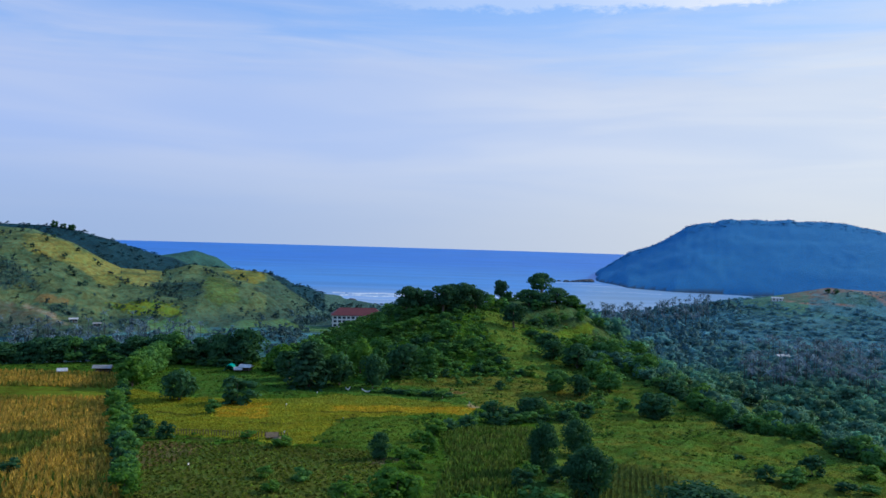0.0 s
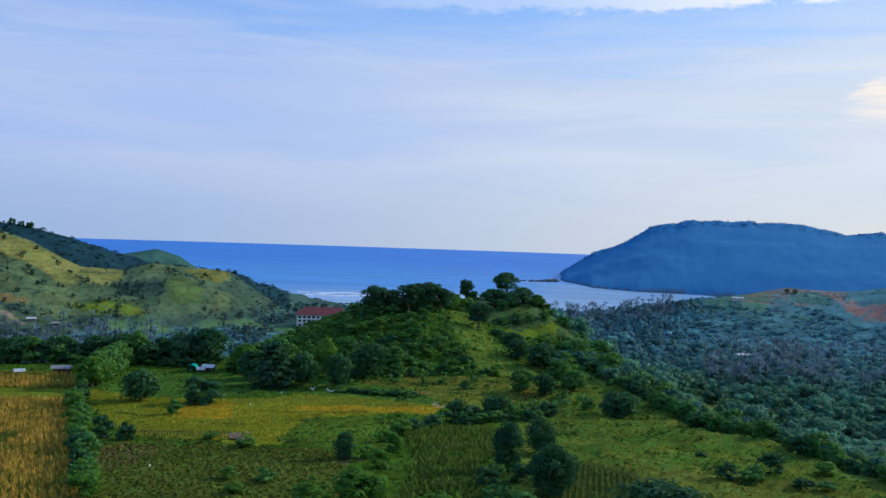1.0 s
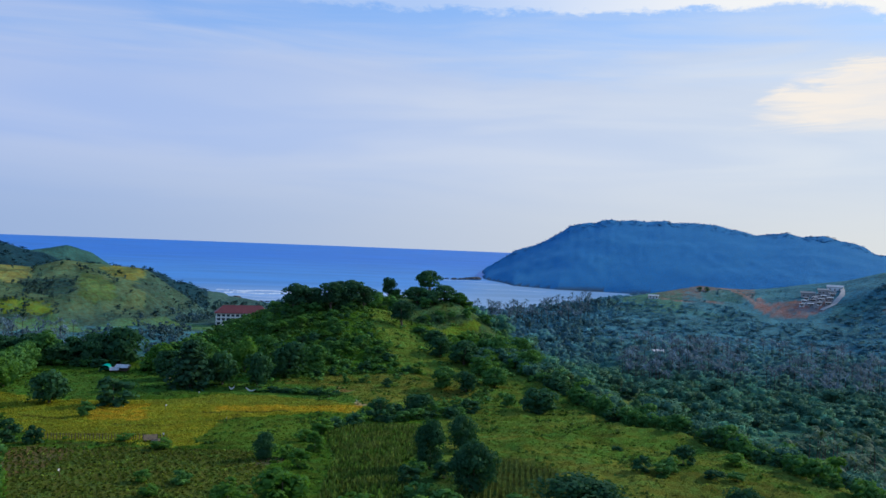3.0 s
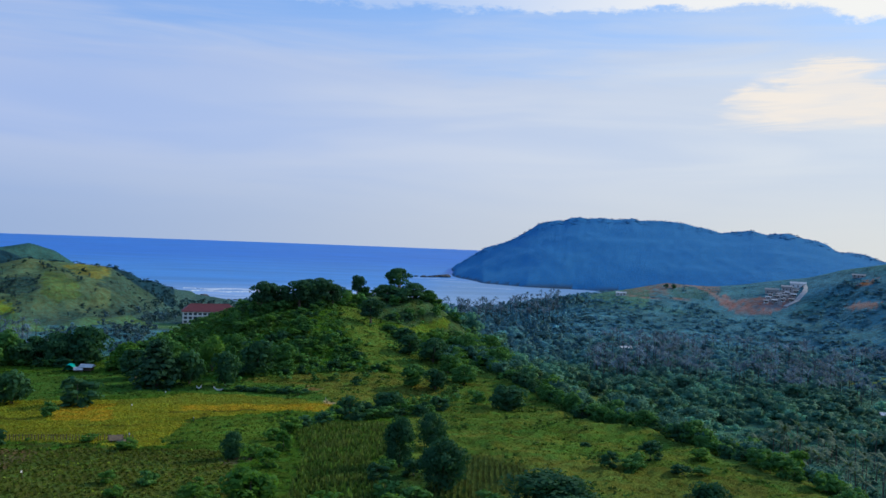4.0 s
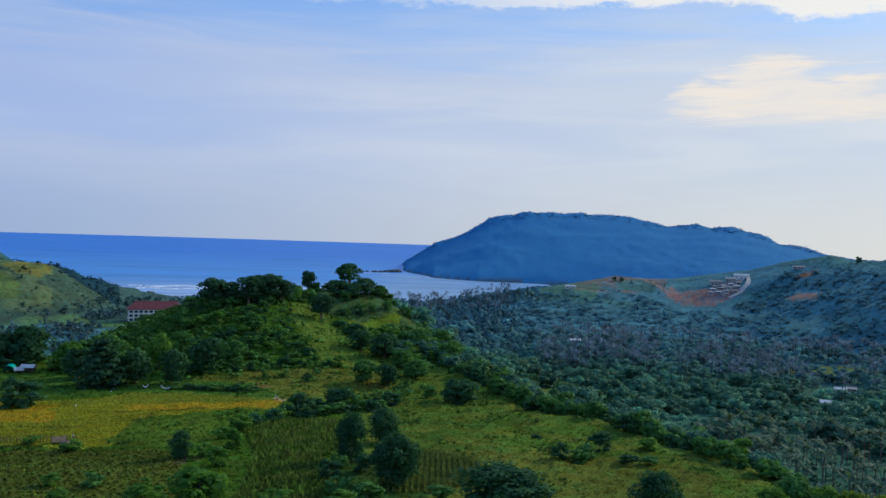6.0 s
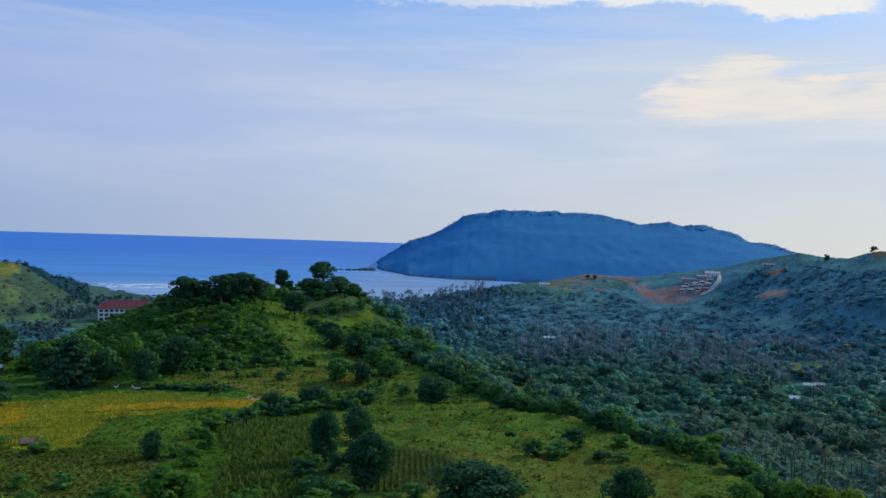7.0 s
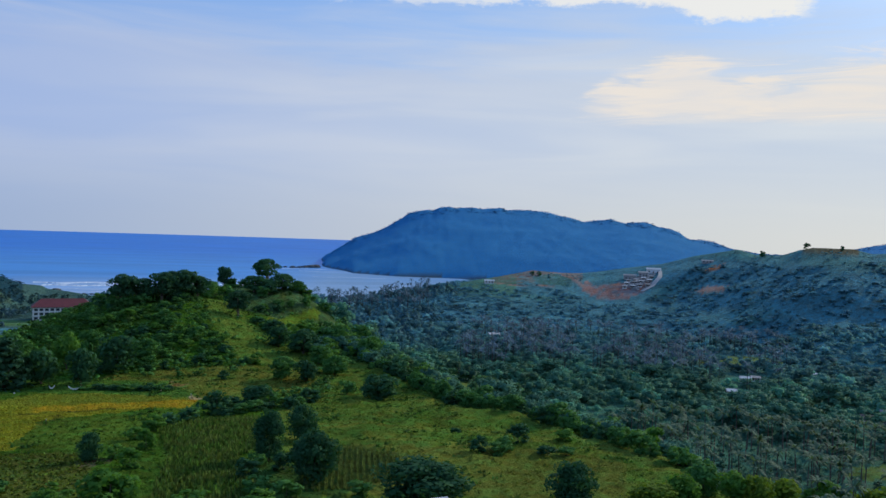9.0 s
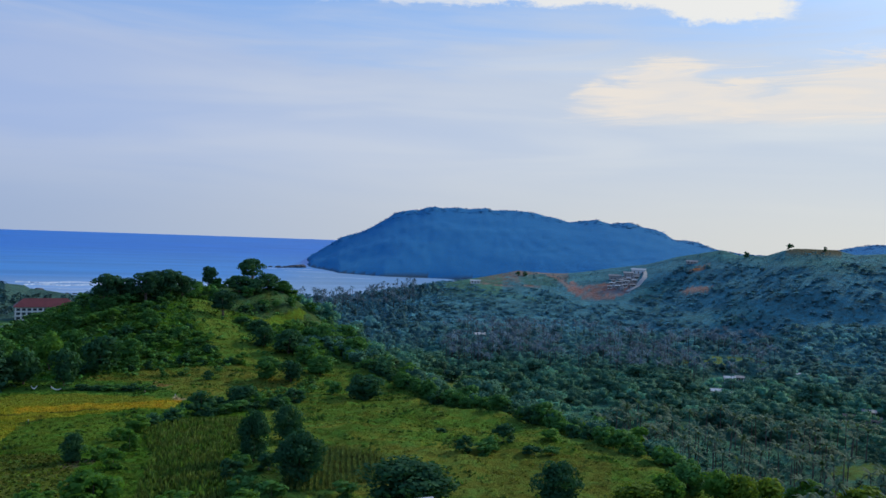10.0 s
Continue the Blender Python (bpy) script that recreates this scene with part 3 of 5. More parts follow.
def add_colours(me, name, rgb):
    attribute = me.attributes.new(name, "FLOAT_COLOR", "POINT")
    rgba = np.ones((len(rgb), 4), np.float32)
    rgba[:, :3] = rgb
    attribute.data.foreach_set("color", rgba.ravel())


def ring_mesh(name, az, r, height, cover):
    """A sheet laid out by bearing and range, fine where the camera looks."""
    A, R = np.meshgrid(np.radians(az), r, indexing="ij")
    x, y = R * np.sin(A), R * np.cos(A)
    z = height(x, y)
    n, k = A.shape
    i = np.arange(n)[:, None] * k + np.arange(k - 1)[None]
    j = ((np.arange(n) + 1) % n)[:, None] * k + np.arange(k - 1)[None]
    me = bpy.data.meshes.new(name)
    me.from_pydata(np.stack([x, y, z], -1).reshape(-1, 3).tolist(), [], np.stack([i, i + 1, j + 1, j], -1).reshape(-1, 4).tolist())
    me.polygons.foreach_set("use_smooth", np.ones(len(me.polygons), bool))
    add_colours(me, "cover", cover(x, y, z).reshape(-1, 3))
    return me


def sea_cover(x, y, z):
    r, az = np.hypot(x, y), np.degrees(np.arctan2(x, y))
    c = np.empty(np.shape(x) + (3,))
    c[:] = (0.005, 0.163, 0.57)
    near = smooth((2600 - r) / 1500)[..., None] * 0.75
    c = c * (1 - near) + np.array((0.07, 0.275, 0.58)) * near
    shoal = (smooth((1250 - r) / 300) * smooth((az + 12) / 4) * smooth((26 - az) / 4))[..., None] * 0.75
    c = c * (1 - shoal) + np.array((0.30, 0.42, 0.60)) * shoal
    bay = (smooth((1560 - r) / 250) * smooth((az - 6) / 6))[..., None] * 0.7
    return c * (1 - bay) + np.array((0.22, 0.34, 0.47)) * bay


BEARINGS = np.concatenate([np.arange(-180, -34, 4.0), np.arange(-34, 54, 0.14), np.arange(54, 180, 4.0)])
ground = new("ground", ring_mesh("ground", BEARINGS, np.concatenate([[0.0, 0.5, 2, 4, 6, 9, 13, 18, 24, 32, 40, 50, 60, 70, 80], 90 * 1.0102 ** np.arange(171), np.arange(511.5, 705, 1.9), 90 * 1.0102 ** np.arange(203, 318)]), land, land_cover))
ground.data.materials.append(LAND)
tagged(ground, "green hills, crop plots and wooded valley running to the bay", "ground", kind="structure")
sea = new("sea", ring_mesh("sea", np.concatenate([np.arange(-180, -34, 4.0), np.arange(-34, 54, 0.5), np.arange(54, 180, 4.0)]), np.concatenate([[0.0, 300, 600], 700 * 1.018 ** np.arange(110)]), lambda x, y: 0.0 * x, sea_cover))
sea.data.materials.append(SEA)
tagged(sea, "deep blue open sea, paler in the shallow bay", "sea", kind="structure")

# ---- plants ----
def mesh_of(name, verts, faces, mat, tint=None, normals=None):
    me = bpy.data.meshes.new(name)
    me.from_pydata(np.asarray(verts).tolist(), [], np.asarray(faces).tolist())
    me.materials.append(mat)
    if normals is not None:
        me.polygons.foreach_set("use_smooth", np.ones(len(me.polygons), bool))
        me.normals_split_custom_set_from_vertices(normals.tolist())
    if tint is not None:
        add_colours(me, "tint", tint)
    return me


def leaves(points, outward, size, rng, droop=0.0, even=0.6):
    """A pointed leaf spray at each point, facing roughly outward."""
    n = len(points)
    nor = outward + rng.normal(0, 0.55, (n, 3))
    nor /= np.linalg.norm(nor, axis=1)[:, None] + 1e-9
    side = np.cross(nor, rng.normal(0, 1, (n, 3)))
    side /= np.linalg.norm(side, axis=1)[:, None] + 1e-9
    along_leaf = np.cross(nor, side)
    along_leaf[:, 2] -= droop
    s = (size * rng.uniform(0.6, 1.35, n))[:, None]
    v = np.stack([points - along_leaf * s * 0.6, points + side * s * 0.42 + nor * s * 0.1, points + along_leaf * s * 0.6, points - side * s * 0.42 + nor * s * 0.1], 1)
    shade = outward * even + nor * (1.2 - even)
    shade /= np.linalg.norm(shade, axis=1)[:, None] + 1e-9
    return v.reshape(-1, 3), np.arange(n * 4).reshape(n, 4), np.repeat(shade, 4, 0)


def crown_points(rng, n, w, low, high, lobes, flat=0.75):
    """Points on the skins of many overlapping lobes, with gaps between them."""
    mid, half = (low + high) / 2, (high - low) / 2
    centres, radii = [], []
    for k in range(lobes):
        a, u = rng.uniform(0, 2 * np.pi), rng.uniform(-0.85, 0.95)
        ring = np.sqrt(max(0.05, 1 - u * u)) * rng.uniform(0.35, 0.85)
        centres.append((w / 2 * ring * np.cos(a) * 0.84, w / 2 * ring * np.sin(a) * 0.84, mid + half * u * (0.74 if u > 0 else 0.9)))
        radii.append(w * rng.uniform(0.11, 0.24))
    centres, radii = np.array(centres), np.array(radii)
    which = rng.randint(0, lobes, n)
    d = rng.normal(0, 1, (n, 3))
    d /= np.linalg.norm(d, axis=1)[:, None]
    d[:, 2] = np.where(d[:, 2] < -0.75, -d[:, 2], d[:, 2])
    p = centres[which] + d * (radii[which] * rng.uniform(0.72, 1.08, n))[:, None] * np.array((1, 1, flat))
    return p, d, centres, radii


def cores(centres, radii, flat, share=0.8):
    """Closed hearts of the lobes, so that a crown is not see-through: six faces each."""
    c = np.array([(i, j, k) for k in (-1, 1) for j in (-1, 1) for i in (-1, 1)]) / math.sqrt(3)
    quads = np.array(((0, 2, 3, 1), (4, 5, 7, 6), (0, 1, 5, 4), (2, 6, 7, 3), (0, 4, 6, 2), (1, 3, 7, 5)))
    unit = c[quads.ravel()]
    v = centres[:, None] + unit[None] * (radii * share)[:, None, None] * np.array((1, 1, flat))
    return v.reshape(-1, 3), np.tile(unit, (len(centres), 1))


def tube(path, radii, sides=6):
    v, f = [], []
    for k, (p, r) in enumerate(zip(path, radii)):
        for j in range(sides):
            a = 2 * math.pi * j / sides
            v.append((p[0] + r * math.cos(a), p[1] + r * math.sin(a), p[2]))
        if k:
            for j in range(sides):
                a, b = (k - 1) * sides + j, (k - 1) * sides + (j + 1) % sides
                f.append((a, b, b + sides, a + sides))
    return v, f


def trunk_mesh(rng, h, crown_low, w, thick):
    """Tapered stem that forks into limbs under the crown."""
    lean = rng.uniform(-0.04, 0.04, 2) * h
    v, f = tube([(0, 0, -0.4), (lean[0] * 0.3, lean[1] * 0.3, crown_low * 0.6), (lean[0], lean[1], crown_low + 0.15 * h), (lean[0] * 1.4, lean[1] * 1.4, h * 0.72)], (thick * 1.3, thick, thick * 0.75, thick * 0.2), 8)
    for k in range(5):
        a = k * 1.257 + rng.uniform(-0.3, 0.3)
        z0 = crown_low * rng.uniform(0.6, 1.0)
        reach = w * rng.uniform(0.22, 0.36)
        bv, bf = tube([(lean[0] * 0.6, lean[1] * 0.6, z0), (reach * 0.5 * math.cos(a), reach * 0.5 * math.sin(a), z0 + h * 0.14), (reach * math.cos(a), reach * math.sin(a), z0 + h * 0.34)], (thick * 0.5, thick * 0.36, thick * 0.1), 5)
        f += [tuple(i + len(v) for i in face) for face in bf]
        v += bv
    return mesh_of("trunk", v, f, BARK)


# kind: leaves, leaf size, lobes, crown's foot as a part of the height, flatness, stem, material
KINDS = {
    "broadleaf_tree": (2000, 0.64, 30, 0.06, 0.8, 0.26, LEAF_DARK),
    "green_tree": (2000, 0.64, 28, 0.02, 0.8, 0.22, LEAF_MID),
    "fresh_tree": (2100, 0.62, 22, 0.12, 0.8, 0.18, LEAF_LIGHT),
    "yellow_tree": (2000, 0.62, 22, 0.12, 0.8, 0.18, LEAF_YELLOW),
    "dark_bush": (440, 0.9, 18, -0.15, 0.75, 0.1, LEAF_DARK),
    "green_bush": (380, 0.92, 14, 0.0, 0.75, 0.1, LEAF_MID),
    "fresh_bush": (380, 0.92, 14, 0.0, 0.75, 0.1, LEAF_LIGHT),
    "leafy_shrub": (380, 0.86, 18, 0.0, 0.65, 0.1, LEAF_MID),
    "leafy_tree": (6000, 0.37, 46, 0.03, 0.8, 0.2, LEAF_DARK),
    "umbrella_tree": (1900, 0.5, 17, 0.42, 0.5, 0.3, LEAF_DARK),
    "valley_tree": (1100, 0.5, 22, 0.04, 0.8, 0.2, LEAF_VALLEY),
    "layered_tree": (2600, 0.62, 30, 0.06, 0.35, 0.26, LEAF_DEEP),
    "summit_tree": (2300, 0.5, 28, 0.26, 0.6, 0.26, LEAF_DEEP),
}
LABELS = {
    "broadleaf_tree": "dense dark green broadleaf tree with a rounded crown",
    "green_tree": "full green broadleaf tree with an uneven crown",
    "fresh_tree": "bright green leafy tree on the near slope",
    "yellow_tree": "yellow-green leafy tree catching the low sun",
    "dark_bush": "dark green rounded bush growing in rough grass",
    "green_bush": "green scrub bush on the grassy hillside",
    "fresh_bush": "bright green low bush among the crops",
    "leafy_shrub": "green leafy shrub with several low stems",
    "leafy_tree": "round full tree with dense small leaves",
    "umbrella_tree": "old spreading tree with a flat crown and bare trunk",
    "valley_tree": "broadleaf tree of the valley wood, blued for haze",
    "summit_tree": "old dark tree with a broad flat-topped crown",
    "layered_tree": "tall dark tree with layered drooping branches",
}
FIRST = {}


def tree_meshes(kind, k):
    n, leaf, lobes, low, flat, thick, mat = KINDS[kind]
    rng = np.random.RandomState(100 + 17 * k + len(kind))
    if kind == "layered_tree":
        level = rng.uniform(0.05, 1.0, n)
        tier = np.floor(level * 9) / 9
        a, spread = rng.uniform(0, 2 * np.pi, n), np.sqrt(rng.uniform(0, 1, n))
        arm = 4.2 * (1 - tier) ** 0.7 * (0.75 + 0.25 * np.sin(a * 5 + tier * 40)) + 0.5
        p = np.stack([arm * spread * np.cos(a), arm * spread * np.sin(a), 0.6 + tier * 7.4 - spread * 0.5 + rng.normal(0, 0.1, n)], 1)
        d = np.stack([0.3 * np.cos(a), 0.3 * np.sin(a), np.ones(n)], 1)
    else:
        p, d, centres, radii = crown_points(rng, n, 8.0, 8.0 * low, 8.0, lobes, flat)
    v, f, nor = leaves(p, d, leaf, rng)
    if kind in ("dark_bush", "green_bush", "fresh_bush", "leafy_shrub", "valley_tree"):
        heart, heart_nor = cores(centres, radii, flat, 0.7)
        f = np.concatenate([f, len(v) + np.arange(len(heart)).reshape(-1, 4)])
        v, nor = np.concatenate([v, heart]), np.concatenate([nor, heart_nor])
    v[:, 2] = np.maximum(v[:, 2], 0.02)
    return trunk_mesh(rng, 8.0, max(0.6, 8.0 * low), 8.0, thick), mesh_of("crown", v, f, mat, None, nor)


def plant(kind, x, y, wide, tall, group="", variant=None):
    """A tree or bush with trunk and crown, standing on the ground."""
    k = (int(abs(x * 7 + y * 13)) if variant is None else variant) % 4
    m = Matrix.Translation((x, y, float(land(x, y)) - 0.1)) @ Matrix.Rotation((x * 1.7 + y * 0.9) % 6.28, 4, "Z") @ Matrix.Diagonal((wide / 8.0, wide / 8.0, tall / 8.0, 1))
    if (kind, k) not in FIRST:
        root = new(kind)
        trunk, crown = tree_meshes(kind, k)
        for name, me in (("trunk", trunk), ("crown", crown)):
            new(name, me).parent = root
        root.matrix_basis = m
        FIRST[kind, k] = root
    else:
        root = copy_thing(FIRST[kind, k], Matrix.Identity(4))
        root.matrix_basis = m
    return tagged(root, LABELS[kind], "bush" if "bush" in kind or "shrub" in kind else "tree", group)


def row_of(kinds, points, step, wide, tall, group, seed, jitter=0.8):
    """Trees or bushes along a line through the points."""
    rng = random.Random(seed)
    for (ax, ay), (bx, by) in zip(points, points[1:]):
        d = math.hypot(bx - ax, by - ay)
        for k in range(max(1, round(d / step))):
            t = (k + rng.uniform(0.1, 0.9)) / max(1, round(d / step))
            s = rng.uniform(0.75, 1.25)
            plant(rng.choice(kinds), ax + (bx - ax) * t + rng.uniform(-jitter, jitter), ay + (by - ay) * t + rng.uniform(-jitter, jitter), wide * s, tall * s * rng.uniform(0.85, 1.15), group)


PALMS = {}


def palm_arrays(rng, fronds=17, parts=4, length=3.9):
    """Leaf blades of a coconut palm's head: arched fronds, each a folded strip."""
    v, f = [], []
    for k in range(fronds):
        a = 2 * math.pi * k / fronds * 1.618 + rng.uniform(-0.2, 0.2)
        rise, c, s = rng.uniform(0.0, 1.6), math.cos(a), math.sin(a)
        start = len(v)
        for j in range(parts + 1):
            t = j / parts
            out, up = length * t * (1 - 0.15 * t), length * (rise * t - (0.42 + 0.3 * rise) * t * t * 1.2)
            w = 0.30 * math.sin(math.pi * min(1, 0.12 + 0.88 * t) ** 0.8) + 0.04
            v += [(c * out - s * w, s * out + c * w, up - 0.25 * w), (c * out, s * out, up), (c * out + s * w, s * out - c * w, up - 0.25 * w)]
        for j in range(parts):
            b = start + 3 * j
            f += [(b, b + 1, b + 4, b + 3), (b + 1, b + 2, b + 5, b + 4)]
    return np.array(v), np.array(f)


def palm(x, y, tall, k):
    m = Matrix.Translation((x, y, float(land(x, y)) - 0.1)) @ Matrix.Rotation((x * 1.3 + y) % 6.28, 4, "Z") @ Matrix.Diagonal((1, 1, tall / 10, 1))
    if k not in PALMS:
        rng = np.random.RandomState(300 + k)
        root = new("coconut_palm")
        bend = rng.uniform(-0.8, 0.8, 2)
        v, f = tube([(bend[0] * t * t, bend[1] * t * t, 10 * t) for t in (0, 0.35, 0.7, 1)], (0.24, 0.17, 0.14, 0.12), 6)
        new("trunk", mesh_of("trunk", v, f, BARK)).parent = root
        v, f = palm_arrays(rng)
        new("fronds", mesh_of("fronds", v + np.array((bend[0], bend[1], 10)), f, LEAF_PALM)).parent = root
        PALMS[k] = root
    else:
        root = copy_thing(PALMS[k], Matrix.Identity(4))
    root.matrix_basis = m
    return tagged(root, "slender coconut palm with drooping grey-green fronds", "palm tree", "palms of the valley grove")


def woods(name, label, spots, sizes, tints, n, leaf, seed, shapes=6, lobes=6, up=0.45, mat=WOODS):
    """A far wood in one mesh: every tree a crown of leaf sprays on a short stem."""
    rng = np.random.RandomState(seed)
    protos = []
    for k in range(shapes):
        p, d, centres, radii = crown_points(rng, n, 1.0, 0.12, 1.0, lobes, 0.85)
        v, _, nor = leaves(p, d, leaf, rng, 0.0, 0.95)
        heart, heart_nor = cores(centres, radii, 0.85)
        # normals tipped upwards, to soften shade on the crowns
        nor = 0.6 * np.concatenate([nor, heart_nor]) + np.array((0, 0, up))
        protos.append((np.concatenate([v, heart]), nor / np.linalg.norm(nor, axis=1)[:, None]))
    V, T, N = [], [], []
    for (x, y, z), (w, h), tint in zip(spots, sizes, tints):
        a = rng.uniform(0, 6.28)
        c, s = np.cos(a), np.sin(a)
        q, m = protos[rng.randint(shapes)]
        N.append(np.stack([m[:, 0] * c - m[:, 1] * s, m[:, 0] * s + m[:, 1] * c, m[:, 2]], 1))
        V.append(np.stack([x + w * (q[:, 0] * c - q[:, 1] * s), y + w * (q[:, 0] * s + q[:, 1] * c), z + h * q[:, 2]], 1))
        T.append(np.repeat(np.array(tint)[None], len(q), 0))
    V, T = np.concatenate(V), np.concatenate(T)
    return tagged(new(name, mesh_of(name, V, np.arange(len(V)).reshape(-1, 4), mat, T, np.concatenate(N))), label, "woodland", kind="stuff")


def scatter(n, az0, az1, r0, r1, keep, seed, gap=0.0):
    """Random spots by bearing and range, as even over the ground as it looks from the hill."""
    rng = np.random.RandomState(seed)
    az, r = np.radians(rng.uniform(az0, az1, n)), np.sqrt(rng.uniform(r0 * r0, r1 * r1, n))
    x, y = r * np.sin(az), r * np.cos(az)
    z = land(x, y)
    ok = keep(x, y, z)
    return np.stack([x, y, z], 1)[ok]


def tufts(name, label, spots, tall, wide, tints, blades, seed, lean=0.35, category="grass"):
    """Many upright tufts of pointed blades in one mesh."""
    rng = np.random.RandomState(seed)
    n = len(spots)
    V, T = [], []
    for b in range(blades):
        a = rng.uniform(0, 6.28, n)
        side = np.stack([np.cos(a), np.sin(a), 0 * a], 1)
        outward = np.stack([-np.sin(a), np.cos(a), 0 * a], 1)
        h = (tall * rng.uniform(0.6, 1.25, n))[:, None]
        w = (wide * rng.uniform(0.6, 1.3, n))[:, None]
        root = spots + outward * w * 0.3
        tip = spots + outward * h * lean + np.array((0, 0, 1)) * h
        V.append(np.stack([root - side * w / 2, root + side * w / 2, tip], 1))
        T.append(np.repeat(tints[:, None] * rng.uniform(0.7, 1.3, (n, 1, 1)), 3, 1))
    V, T = np.concatenate(V).reshape(-1, 3), np.concatenate(T).reshape(-1, 3)
    N = np.repeat(rng.normal(0, 0.32, (len(V) // 3, 3)) + np.array((0, 0, 1)), 3, 0)
    N /= np.linalg.norm(N, axis=1)[:, None]
    return tagged(new(name, mesh_of(name, V, np.arange(len(V)).reshape(-1, 3), BLADES, T, N)), label, category, kind="stuff")


def crop_rows(corners, heading, between, within, seed, wander=0.12):
    """Plant spots in straight rows inside a plot."""
    rng = np.random.RandomState(seed)
    c = np.array(corners, float)
    mid, reach = c.mean(0), np.abs(c - c.mean(0)).max() * 1.5
    u, v = np.meshgrid(np.arange(-reach, reach, between), np.arange(-reach, reach, within))
    u, v = u.ravel() + rng.normal(0, wander, u.size), v.ravel() + rng.normal(0, wander, u.size)
    hx, hy = math.sin(radians(heading)), math.cos(radians(heading))
    x, y = mid[0] + u * hy + v * hx, mid[1] - u * hx + v * hy
    ok = inside(x, y, corners)
    x, y = x[ok], y[ok]
    return np.stack([x, y, land(x, y)], 1)


# ---- the bench: trees and bushes that stand singly ----
for kind, x, y, w, h in (("leafy_tree", -9.0, 130.2, 3.9, 4.4), ("leafy_tree", 16.1, 124, 5.6, 7.6), ("leafy_tree", 23.6, 138, 5.8, 6.2), ("leafy_tree", 20.6, 111, 7.4, 7.4)):
    plant(kind, x, y, w, h, "field trees")
for kind, x, y, w, h in (
        ("summit_tree", -11.6, 287.3, 11.8, 10.6), ("summit_tree", -5.6, 288, 9.6, 9.0), ("summit_tree", 0.8, 289, 12.0, 10.2), ("summit_tree", 7.5, 293, 12.4, 10.4), ("summit_tree", 12.5, 295, 9.5, 8.8), ("summit_tree", 3.5, 298, 10, 9.5),
        ("summit_tree", 25.4, 285, 10.2, 9.4), ("broadleaf_tree", 33.9, 318, 12.0, 6.4), ("broadleaf_tree", 44.5, 320, 11.0, 6.4), ("broadleaf_tree", 39, 316, 9.2, 5.4), ("green_tree", 51, 322, 8, 4.8), ("green_tree", 17.8, 316, 9.5, 5.4)):
    plant(kind, x, y, w, h, "trees on the knoll top")
plant("summit_tree", 24.0, 335, 7.0, 10.0, "trees on the knoll top")
plant("umbrella_tree", 41.2, 342, 15.5, 12.2, "trees on the knoll top")
for kind, x, y, w, h in (
        ("fresh_tree", -45.2, 237.7, 9.9, 8.2), ("broadleaf_tree", -26.5, 219, 9.0, 8.6), ("broadleaf_tree", -17.3, 216.7, 8.4, 9.1), ("fresh_tree", -22.5, 236, 7.6, 9.8), ("broadleaf_tree", -9.9, 231, 11.2, 9.9),
        ("green_tree", -17.9, 246.7, 8.5, 8.5), ("green_tree", -3.0, 241.9, 8.3, 6.0), ("green_tree", -37.0, 247.6, 10.3, 8.2), ("layered_tree", -33.8, 215.7, 13.4, 13.0), ("broadleaf_tree", -41, 226, 9, 8)):
    plant(kind, x, y, w, h, "trees at the knoll foot")
for kind, x, y, w, h in (
        ("dark_bush", -52.6, 146.9, 5.0, 4.4), ("dark_bush", -47.8, 144.7, 4.2, 3.7), ("broadleaf_tree", -60.7, 193.1, 9.4, 7.2), ("dark_bush", -46.1, 190.0, 10.0, 6.6), ("green_bush", -48.3, 175.1, 4.4, 3.3), ("fresh_bush", -26.0, 138.5, 4.2, 2.0), ("fresh_bush", -33.5, 146.0, 3.4, 1.6),
        ("fresh_bush", -24.2, 116.8, 3.3, 1.8), ("fresh_bush", -22.0, 109.9, 3.1, 1.7), ("green_bush", -19.2, 115.7, 4.0, 2.2), ("fresh_bush", -9.8, 108.5, 3.7, 1.9)):
    plant(kind, x, y, w, h, "bushes in the plots")
for kind, x, y, w, h in (
        ("fresh_bush", -3.2, 123.9, 4.2, 3.2), ("fresh_bush", -1.3, 136.6, 3.7, 3.4), ("fresh_bush", -0.4, 153.3, 5.2, 3.1), ("fresh_bush", -12.0, 112.1, 3.1, 2.0), ("dark_bush", -61.0, 118.0, 3.6, 2.2), ("fresh_bush", -5.5, 131, 3.5, 2.2), ("fresh_bush", -3, 145, 4, 2.4), ("dark_bush", 2, 158, 4.5, 2.6), ("dark_bush", 6, 163, 4.5, 2.6)):
    plant(kind, x, y, w, h, "bushes in the plots")
for kind, x, y, w, h in (
        ("broadleaf_tree", 35.9, 262, 8.6, 6.6), ("broadleaf_tree", 42.5, 254, 10.4, 7.8), ("green_tree", 56.3, 268, 11.2, 7.0), ("green_tree", 30.9, 216, 7.7, 5.6), ("broadleaf_tree", 36.5, 213, 7.3, 5.5), ("green_tree", 46.7, 225, 8.8, 5.6), ("green_tree", 44.8, 240, 7.7, 5.6), ("broadleaf_tree", 49.3, 187, 9.8, 6.6),
        ("green_bush", 42.8, 192, 5.6, 4.2), ("dark_bush", 11.5, 172.4, 7.2, 5.4)):
    plant(kind, x, y, w, h, "trees on the spur")
